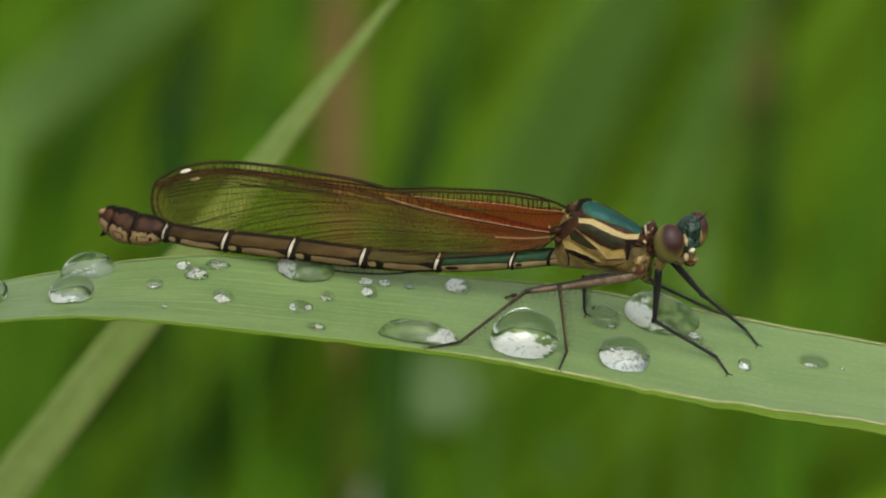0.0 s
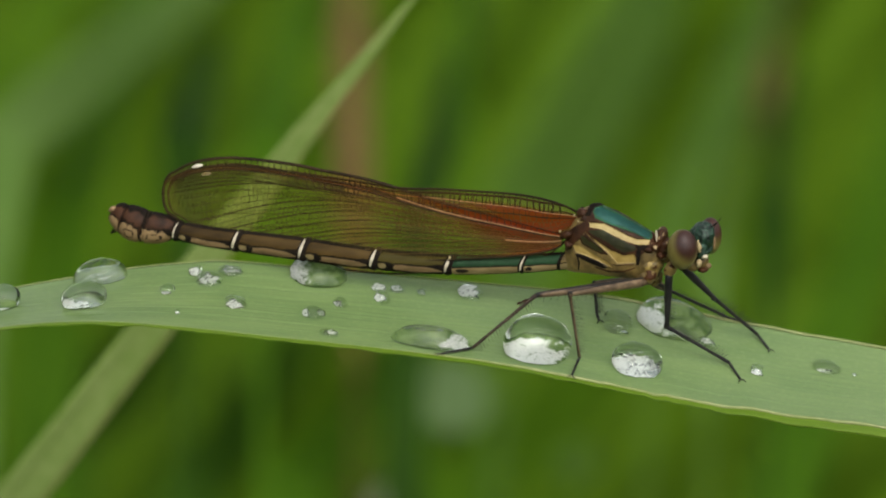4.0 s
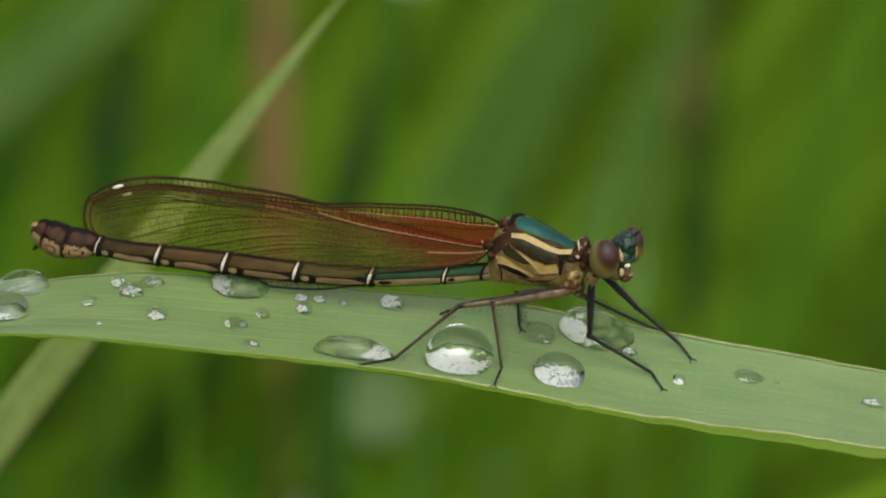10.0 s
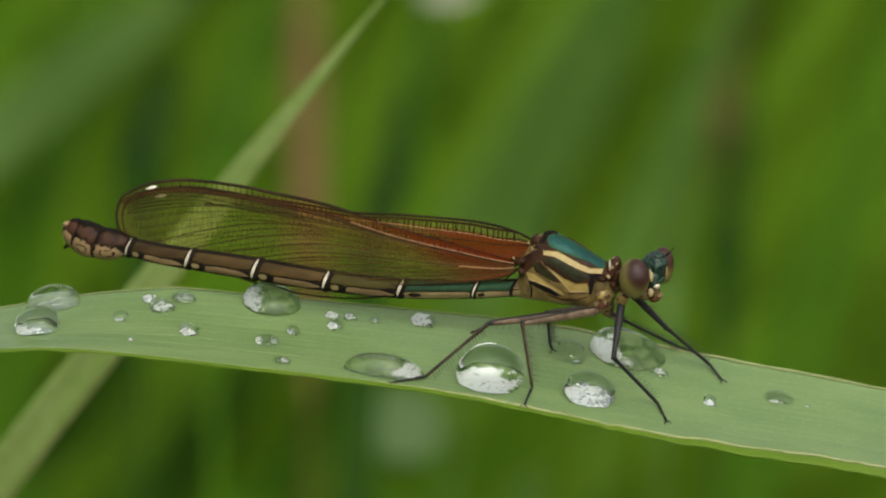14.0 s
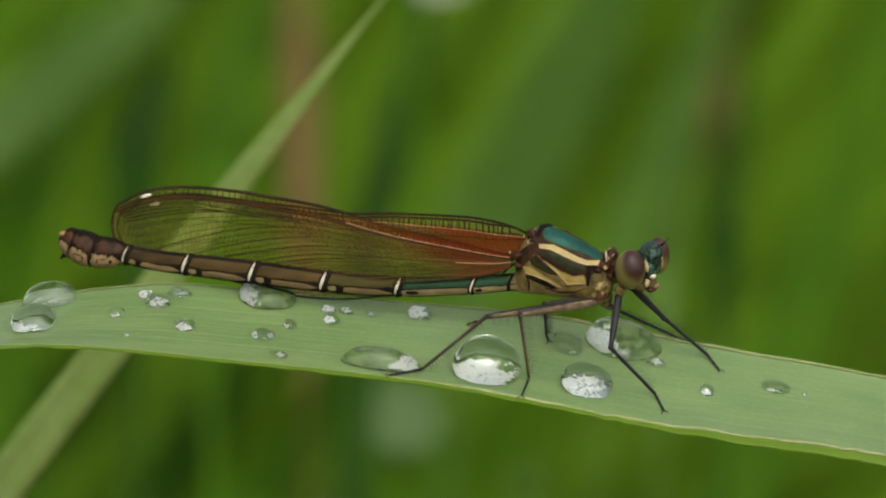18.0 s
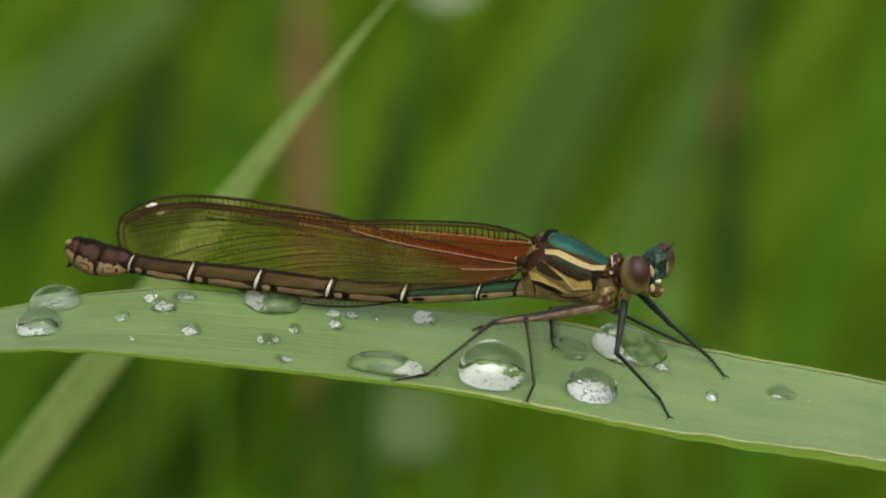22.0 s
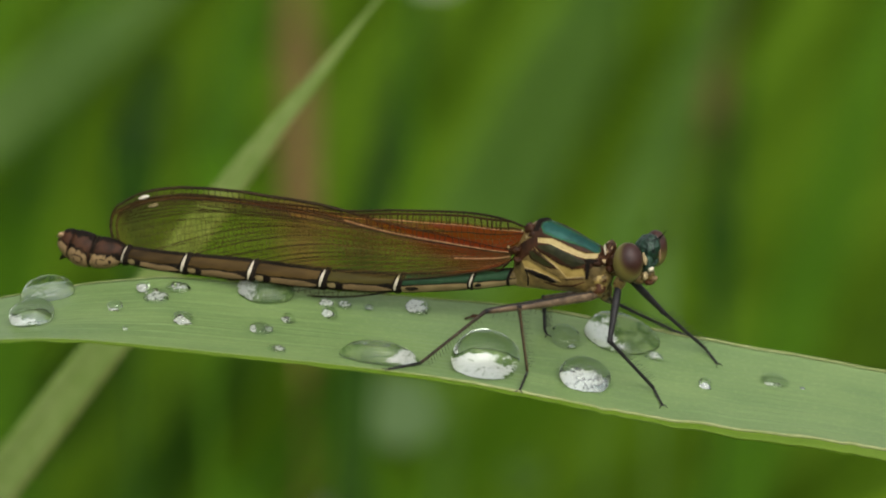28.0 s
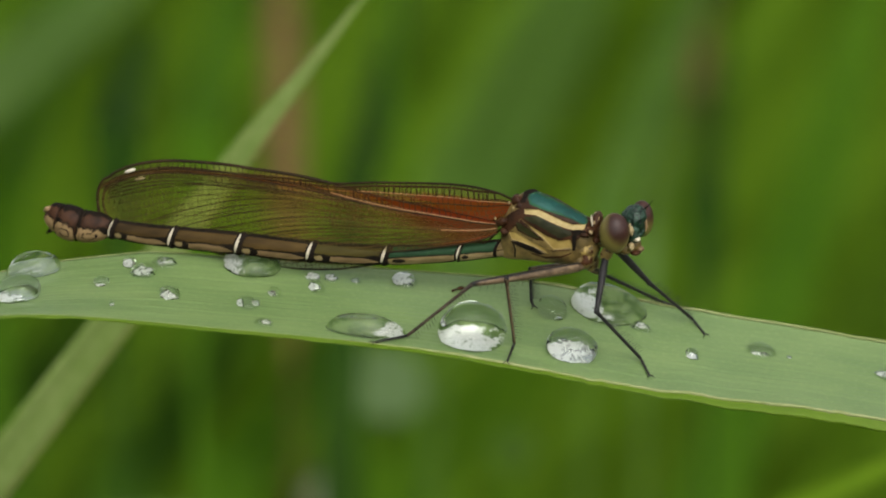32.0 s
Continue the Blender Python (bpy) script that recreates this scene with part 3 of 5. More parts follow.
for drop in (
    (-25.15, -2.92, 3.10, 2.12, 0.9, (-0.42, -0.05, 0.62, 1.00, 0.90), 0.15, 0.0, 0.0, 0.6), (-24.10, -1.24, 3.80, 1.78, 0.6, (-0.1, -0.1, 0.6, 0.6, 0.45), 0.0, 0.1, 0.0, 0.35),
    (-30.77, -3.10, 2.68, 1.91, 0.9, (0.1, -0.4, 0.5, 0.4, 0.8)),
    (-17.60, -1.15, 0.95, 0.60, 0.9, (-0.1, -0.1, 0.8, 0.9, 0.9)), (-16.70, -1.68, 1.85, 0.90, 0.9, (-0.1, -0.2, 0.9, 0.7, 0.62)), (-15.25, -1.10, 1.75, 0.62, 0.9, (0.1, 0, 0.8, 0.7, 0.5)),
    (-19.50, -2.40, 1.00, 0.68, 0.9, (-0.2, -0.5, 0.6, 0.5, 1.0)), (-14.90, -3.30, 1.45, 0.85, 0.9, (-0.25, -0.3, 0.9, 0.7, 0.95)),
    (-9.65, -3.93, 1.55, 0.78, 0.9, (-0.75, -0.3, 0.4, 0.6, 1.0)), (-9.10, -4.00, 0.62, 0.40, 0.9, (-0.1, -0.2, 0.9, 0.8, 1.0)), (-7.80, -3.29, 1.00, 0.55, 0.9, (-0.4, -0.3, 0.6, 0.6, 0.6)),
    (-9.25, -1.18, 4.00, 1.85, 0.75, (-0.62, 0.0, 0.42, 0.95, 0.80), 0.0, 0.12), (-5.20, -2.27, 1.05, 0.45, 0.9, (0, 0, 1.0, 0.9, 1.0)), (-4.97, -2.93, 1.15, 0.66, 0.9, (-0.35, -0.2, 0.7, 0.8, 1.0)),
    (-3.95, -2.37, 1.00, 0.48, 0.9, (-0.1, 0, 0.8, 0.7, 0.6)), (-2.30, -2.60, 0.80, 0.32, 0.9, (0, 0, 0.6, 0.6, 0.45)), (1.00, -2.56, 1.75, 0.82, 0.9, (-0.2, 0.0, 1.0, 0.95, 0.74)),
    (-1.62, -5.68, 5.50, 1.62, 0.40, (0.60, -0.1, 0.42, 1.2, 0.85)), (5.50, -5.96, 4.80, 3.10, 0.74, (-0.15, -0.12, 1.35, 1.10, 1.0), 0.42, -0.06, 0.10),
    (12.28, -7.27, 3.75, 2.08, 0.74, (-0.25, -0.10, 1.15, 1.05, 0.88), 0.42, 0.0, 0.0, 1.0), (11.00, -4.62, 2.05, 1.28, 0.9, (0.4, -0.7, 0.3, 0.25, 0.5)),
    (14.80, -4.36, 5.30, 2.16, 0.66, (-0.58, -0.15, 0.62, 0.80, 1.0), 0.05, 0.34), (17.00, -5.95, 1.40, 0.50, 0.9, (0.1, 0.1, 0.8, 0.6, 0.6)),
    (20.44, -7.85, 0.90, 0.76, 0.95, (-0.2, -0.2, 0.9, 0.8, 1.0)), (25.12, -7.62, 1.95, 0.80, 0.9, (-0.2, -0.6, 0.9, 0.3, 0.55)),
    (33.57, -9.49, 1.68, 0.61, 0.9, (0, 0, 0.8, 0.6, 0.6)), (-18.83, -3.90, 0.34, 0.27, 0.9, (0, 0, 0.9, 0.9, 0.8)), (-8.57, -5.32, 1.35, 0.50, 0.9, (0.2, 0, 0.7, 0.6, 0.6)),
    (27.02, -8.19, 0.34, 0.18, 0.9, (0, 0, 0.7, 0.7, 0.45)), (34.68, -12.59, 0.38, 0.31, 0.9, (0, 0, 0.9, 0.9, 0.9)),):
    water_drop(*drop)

# a crumb of dry matter by the hind leg
bm = bmesh.new()
blob(bm, Vector((0, 0, 0)), (0.0005, 0.00018, 0.00009), None, 16, 10)
for p in bm.verts:
    p.co += p.normal * 0.00015 * noise.noise(p.co * 3000)
crumb = part("leaf_crumb", bm, M_RED_BROWN, None)
crumb.matrix_world = Matrix.Translation(on_leaf(4.66, -3.36) + Vector((0, 0, 0.0002))) @ pose(0, 0, 0, 0, -18, 12)
tagged(crumb, "small reddish brown crumb of dry matter on the leaf", "debris")

# ---- the damselfly ----
PIVOT = spot(13.24, -1.49, 0)
HEADING = -10
BODY_0 = Matrix.Translation(PIVOT) @ pose(0, 0, 0, 0, 0, HEADING)
TO_BODY = BODY_0.inverted()
fly = thing("damselfly", "brown and green damselfly with amber wings standing on a leaf", "damselfly", at=BODY_0)


def loc(u, v, y=0.0):
    """Place in the damselfly's space sighted at u, v, y mm to its left."""
    e = TO_BODY @ EYE
    way = TO_BODY.to_3x3() @ ((RIGHT * u + UP * v) / 1000 - EYE)
    return e + way * ((y / 1000 - e.y) / way.y)


def abdomen():
    xs = [-23.27, -22.89, -22.16, -21.40, -20.82, -19.67, -18.72, -16.99, -14.81, -10.30, -5.51, -0.42, 4.67, 7.20, 8.65]
    tops = [2.49, 2.91, 2.87, 2.64, 2.47, 2.18, 1.82, 1.51, 1.28, 0.82, 0.20, -0.16, -0.04, 0.12, 0.40]
    lows = [1.88, 1.45, 0.77, 0.42, 0.32, 0.29, 0.46, 0.12, -0.19, -0.76, -1.28, -1.56, -1.38, -1.14, -1.06]
    joints = [-23.27, -22.35, -20.90, -18.87, -14.85, -10.33, -5.51, -0.46, 4.63, 7.20, 8.65]
    for k, (x0, x1) in enumerate(zip(joints, joints[1:])):
        bm = bmesh.new()
        n_l, n_r = (100, 128) if k > 2 else (60, 90)
        rings, info = [], []
        for i in range(n_l + 1):
            t = i / n_l
            x = x0 + (x1 - x0) * t
            a, b = smooth_line(xs, tops, x), smooth_line(xs, lows, x)
            mid = loc(x, (a + b) / 2)
            r = (a - b) / 2000 / math.cos(TILT)
            swell = 1 + 0.07 * math.exp(-((t - 0.03) / 0.04) ** 2) - 0.09 * math.exp(-((t - 0.10) / 0.02) ** 2) - 0.09 * math.exp(-((t - 1) / 0.03) ** 2)
            if k < 3:
                swell += 0.05 * math.sin(math.pi * t) - 0.07 * math.exp(-(t / 0.08) ** 2) - 0.05 * math.exp(-((t - 1) / 0.08) ** 2)
            ring = []
            for j in range(n_r):
                g = 2 * math.pi * j / n_r
                z = math.cos(g) * r * swell
                ring.append(mid + Vector((z * 0.30 if k < 3 else z * 0.25 + z * z / r * 0.22, math.sin(g) * r * 0.88 * swell, z)))
            rings.append(ring)
        faces = skin(bm, rings)
        # materials: 0 back, 1 lateral, 2 black, 3 ring, 4 pale spot
        for i, row in enumerate(faces):
            t = (i + 0.5) / n_l
            for j, f in enumerate(row):
                g = 2 * math.pi * (j + 0.5) / n_r
                d = (1 - math.cos(g)) / 2
                wave = 0.045 * noise.noise(Vector((t * 4, d * 3, k * 1.7)))
                m = 0
                rough = 0.05 * noise.noise(Vector((t * 14, d * 9, k + 3)))
                if k <= 2:
                    # red-brown back that runs down in a dark wedge at the hind joint, tan folds with dark loops below
                    split = 0.47 + 0.05 * t + wave * 3 + rough * 2 + 0.30 * soft_step(t, 0.80, 0.97) * (k < 2)
                    m = 0 if d < split else 1
                    if 0 < d - split + 0.05 < 0.09 + 0.10 * (k == 2) * soft_step(t, 0.55, 0.95):
                        m = 2
                    elif d < 0.10 + wave * 2 or t > 0.95 + rough * 2 or t < 0.04 + rough * 2:
                        m = 2
                    elif abs(((t - 0.45) / 0.30) ** 2 + ((d - 0.74) / 0.12) ** 2 - 0.75 + rough * 12 + wave * 10) < 0.22 and k >= 1:
                        m = 2
                    elif d > 0.90 + wave:
                        m = 5
                else:
                    # pale lens along the side under a dark line that swells to a wedge before the next joint
                    lens = 0.59 + wave + 0.08 * abs((t - 0.6) / 0.4) ** 3
                    if d > lens:
                        m = 1
                    if d > 0.87 + wave - 0.10 * abs((t - 0.6) / 0.4) ** 4:
                        m = 2
                    wedge = 0.12 * max(0, 1 - abs(t - 0.97) / 0.20)
                    if lens - 0.075 - wedge + rough * 0.4 < d <= lens + wedge:
                        m = 2
                    if d < 0.10 + 0.3 * wave:
                        m = 2
                    if k > 6:
                        line = 0.52 + wave + 0.05 * abs((t - 0.5) / 0.5) ** 3
                        m = 0 if d < line else 2 if d < line + 0.055 else 1 if d < 0.92 + wave else 2
                        if ((t - 0.24) / 0.09) ** 2 + ((d - 0.74) / 0.10) ** 2 < 1 + rough * 8 and k < 9:
                            m = 2
                        if d < 0.07 + wave:
                            m = 2
                    else:
                        if ((t - 0.265) / 0.06) ** 2 + ((d - 0.70) / 0.17) ** 2 < 1 + rough * 10 or (t < 0.26 and 0.50 + wave < d < 0.57 + wave):
                            m = 2
                        if ((t - 0.165) / 0.060) ** 2 + ((d - 0.71) / 0.13) ** 2 < 1 + rough * 8:
                            m = 4
                    ring = 0.038 * math.sqrt(max(0, 1 - ((d - 0.43) / 0.38) ** 2)) * (1.25 if k == 8 else 0.65 if k == 3 else 1)
                    if k < 9 and t < ring:
                        m = 3
                    elif t < 0.100 + rough * 0.2 or t > 0.965:
                        m = 2
                f.material_index = m
        back = (M_RED_BROWN, M_RED_BROWN, M_RED_BROWN, M_BROWN, M_BROWN, M_BROWN, M_OLIVE, M_EMERALD, M_EMERALD, M_BUFF)[k]
        side = M_TAN if k < 7 else M_SAND
        part("abdomen_segment", bm, [back, side, M_BLACK, M_RING, M_SAND, M_TAN], fly,
             "brown segment with a white joint ring" if 2 < k < 7 else "metallic green-backed segment" if k in (7, 8) else "reddish brown end segment" if k < 3 else "")
    for u, v, du, dv, y in ((-22.89, 2.56, -0.46, -0.15, 0.25), (-22.89, 2.56, -0.46, -0.15, -0.25), (-22.51, 1.26, -0.69, -0.38, 0.0)):
        bm = bmesh.new()
        a = loc(u, v, y)
        tube(bm, [a, loc(u + du * 0.6, v + dv * 0.5 + 0.05, y * 1.4), loc(u + du, v + dv, y)], [0.00022, 0.00018, 0.00006], 8)
        part("cercus" if y else "ovipositor", bm, M_TAN if y else M_BLACK, fly)


abdomen()


def thorax():
    xs = [7.66, 8.19, 8.73, 9.61, 10.26, 11.33, 12.48, 13.43, 14.09]
    tops = [1.38, 2.41, 3.02, 3.37, 3.22, 2.76, 2.11, 1.53, 0.96]
    lows = [-1.11, -1.22, -1.26, -1.34, -1.42, -1.53, -1.68, -1.80, -1.03]
    wide = [0.55, 0.95, 1.15, 1.3, 1.4, 1.42, 1.3, 1.1, 0.75]
    outlines = [
        (4, (8.88, 2.56, 9.53, 3.67, 10.26, 3.60, 11.79, 2.95, 14.01, 1.72, 13.70, 1.42, 11.71, 2.60, 10.18, 3.29, 9.57, 3.14, 9.26, 2.56)),
        (8, (9.19, 2.11, 10.14, 2.07, 11.02, 1.65, 11.90, 1.22, 12.44, 1.03, 13.32, 1.03, 13.24, 0.69, 12.44, 0.65, 11.79, 0.84, 10.76, 1.30, 9.99, 1.68, 9.19, 1.80)),
        (1, (9.42, 2.87, 9.57, 3.18, 10.14, 3.29, 11.14, 2.83, 12.29, 2.22, 13.40, 1.57, 13.47, 1.15, 13.24, 0.92, 12.29, 1.42, 11.14, 1.80, 10.26, 2.11, 9.57, 2.41)),
        (3, (9.03, 1.68, 10.14, 1.68, 11.02, 1.19, 12.29, 0.65, 12.48, 0.34, 12.17, 0.11, 11.52, 0.04, 10.91, 0.31, 9.88, 1.00, 9.07, 1.42)),
        (3, (8.50, 1.30, 8.92, 1.22, 10.49, -0.00, 9.99, 0.04, 8.73, 0.65)),
        (2, (8.92, 1.49, 9.19, 1.19, 10.64, 0.27, 11.52, -0.08, 12.25, -0.00, 12.40, -0.57, 11.14, -0.65, 10.56, -0.04)),
        (2, (8.11, 0.57, 8.50, 0.54, 9.42, -0.00, 10.49, -0.57, 10.79, -0.96, 9.80, -0.46, 8.27, 0.11)),
        (4, (8.19, -0.04, 8.73, -0.00, 9.88, -0.50, 10.49, -0.92, 10.07, -0.96, 8.73, -0.38)),
        (4, (12.36, 0.65, 12.78, 0.69, 13.40, 0.50, 13.24, 0.27, 12.71, 0.31, 12.59, -0.73, 12.40, -0.73)),
        (4, (8.30, 0.02, 8.42, 0.02, 8.60, -0.60, 8.55, -1.10, 8.45, -1.10, 8.48, -0.60)),
        (7, (9.60, -0.86, 10.60, -1.12, 11.60, -1.10, 12.30, -0.86, 12.30, -0.94, 11.60, -1.22, 10.60, -1.26, 9.60, -0.96)),
        (7, (10.60, -0.62, 11.10, -0.72, 12.20, -0.66, 12.20, -0.72, 11.10, -0.80)),
        (7, (12.30, 1.02, 13.30, 0.98, 13.60, 0.70, 13.40, 0.40, 12.80, 0.36, 12.40, 0.62)),
        (7, (7.66, 1.38, 8.27, 1.90, 8.90, 2.20, 9.02, 1.75, 8.70, 1.10, 8.30, 0.75, 7.90, 0.30, 7.66, 0.20)),
        (7, (8.80, 2.64, 9.42, 3.41, 10.26, 3.41, 13.63, 1.57, 13.63, 0.65, 12.55, -0.19, 11.52, -0.15, 10.64, 0.15, 8.88, 1.26)),
    ]
    n_l, n_r = 380, 380
    bm = bmesh.new()
    rings = []
    for i in range(n_l + 1):
        x = xs[0] + (xs[-1] - xs[0]) * i / n_l
        a, b = smooth_line(xs, tops, x), smooth_line(xs, lows, x)
        mid = loc(x, (a + b) / 2)
        r = (a - b) / 2000 / math.cos(TILT)
        w = smooth_line(xs, wide, x) / 1000
        ring = []
        for j in range(n_r):
            g = 2 * math.pi * j / n_r
            c, s = math.cos(g), math.sin(g)
            z = math.copysign(abs(c) ** 0.85, c) * r
            fat = 1.0 - 0.25 * max(c, 0) ** 3
            ring.append(mid + Vector((0, math.copysign(abs(s) ** 0.8, s) * w * fat, z)))
        rings.append(ring)
    def pattern(q):
        q = (q[0] + 0.02 * noise.noise(Vector((q[0] * 1.5, q[1] * 1.5, 1))), q[1] + 0.02 * noise.noise(Vector((q[0] * 1.5, q[1] * 1.5, 8))))
        for m, poly in outlines:
            if inside(q, poly):
                return m
        for m, poly in outlines[:5]:
            if edge_gap(q, poly) < (0.02 if m in (2, 8) else 0.035 if m == 3 else 0.07):
                return 4
        return 0
    crest = (9.42, 2.87, 9.57, 3.18, 10.14, 3.29, 11.14, 2.83, 12.29, 2.22, 13.40, 1.57, 13.47, 1.15, 13.24, 0.92, 12.29, 1.42, 11.14, 1.80, 10.26, 2.11, 9.57, 2.41)
    for row in skin(bm, rings):
        for j, f in enumerate(row):
            if j < n_r // 2:
                p = f.calc_center_median()
                q = sight(BODY_0 @ Vector((p.x, -abs(p.y), p.z)))
                f.material_index = pattern(q)
                if f.material_index == 3 and min(edge_gap(q, poly) for m, poly in outlines if m == 3) < 0.08 + 0.10 * noise.noise(Vector((q[0] * 1.3, q[1] * 1.3, 6))):
                    f.material_index = 7
                if f.material_index == 1 and edge_gap(q, crest) < 0.13 + 0.12 * noise.noise(Vector((q[0], q[1], 4))):
                    f.material_index = 6
            else:
                f.material_index = row[n_r - 1 - j].material_index
    # seams pressed in along the dark lines
    bm.normal_update()
    lift = {1: 0.03, 2: 0.05, 3: -0.03, 4: -0.07, 6: 0.015, 7: -0.03, 8: 0.06}
    rise = {v: sum(lift.get(f.material_index, 0) for f in v.link_faces) / len(v.link_faces) for v in bm.verts}
    for _ in range(3):
        rise = {v: (rise[v] * 2 + sum(rise[e.other_vert(v)] for e in v.link_edges)) / (2 + len(v.link_edges)) for v in bm.verts}
    for v, up in rise.items():
        v.co += v.normal * (up + 0.010 * noise.noise(v.co * 3500) + 0.004 * noise.noise(v.co * 9000)) / 1000
    part("thorax", bm, [M_BUFF, M_TEAL, M_YELLOW, M_GREEN, M_BLACK, M_OLIVE, M_SHEEN, M_RED_BROWN, M_CREAM], fly, "green and yellow striped thorax")
    # hinge knobs of the wings
    for u, v, y, r in ((8.73, 2.72, -0.5, 0.42), (8.96, 2.26, -0.7, 0.36), (7.69, 1.26, -0.75, 0.4), (7.88, 0.61, -0.85, 0.32), (8.73, 2.87, 0.5, 0.42), (7.88, 1.26, 0.7, 0.4)):
        bm = bmesh.new()
        blob(bm, loc(u, v, y), (r / 1000, 0.0003, r * 0.8 / 1000), segs=14, rows=10)
        for vv in bm.verts:
            vv.co += vv.normal * 0.00022 * noise.noise(vv.co * 3000)
        part("wing_hinge", bm, M_RED_BROWN, fly)
    for u, v in ((8.42, 2.18), (8.15, 2.56), (7.20, 1.49)):
        bm = bmesh.new()
        blob(bm, loc(u, v, -0.92), (0.00007, 0.00006, 0.00010), segs=10, rows=8)
        part("hinge_spot", bm, M_PALE, fly, "pale hinge plate")
    # fore body and neck
    bm = bmesh.new()
    for u, v, y, r1, r2, r3 in ((14.02, 1.10, 0.0, 0.42, 0.95, 0.82), (14.30, 0.55, -0.2, 0.42, 0.9, 0.62), (13.70, 0.62, -0.35, 0.45, 0.9, 0.40),
                                (13.30, 0.42, -0.45, 0.50, 0.85, 0.30), (14.15, 0.05, -0.35, 0.40, 0.8, 0.36)):
        blob(bm, loc(u, v, y), (r1 / 1000, r2 / 1000, r3 / 1000), Matrix.Rotation(0.25, 4, "Y"), 32, 24)
    for p in bm.verts:
        p.co += p.normal * (0.00012 * noise.noise(p.co * 2200) + 0.00005 * noise.noise(p.co * 5000))
    for f in bm.faces:
        g = noise.noise(f.calc_center_median() * 2600)
        f.material_index = 1 if g > 0.33 else 0
    part("pronotum", bm, [M_RED_BROWN, M_PALE], fly, "dark brown knobbly collar behind the head")
    bm = bmesh.new()
    blob(bm, loc(13.74, 1.26, -0.75), (0.00008, 0.0002, 0.00042), Matrix.Rotation(-0.1, 4, "Y"), 12, 10)
    part("collar_line", bm, M_RING, fly, "white collar line")
    bm = bmesh.new()
    blob(bm, loc(14.39, 0.04, 0), (0.0007, 0.0006, 0.0006))
    part("neck", bm, M_BUFF, fly)
    bm = bmesh.new()
    blob(bm, loc(13.32, -0.73, -0.1), (0.0010, 0.0011, 0.0010), None, 40, 30)
    for p in bm.verts:
        p.co += p.normal * (0.00022 * noise.noise(p.co * 1300) + 0.00008 * noise.noise(p.co * 4000))
    for f in bm.faces:
        g = noise.noise(f.calc_center_median() * 1700)
        f.material_index = 1 if g > 0.18 else 2 if g < -0.34 else 0
    part("fore_breast", bm, [M_BUFF, M_YELLOW, M_RED_BROWN], fly, "mottled buff breast plates")


thorax()


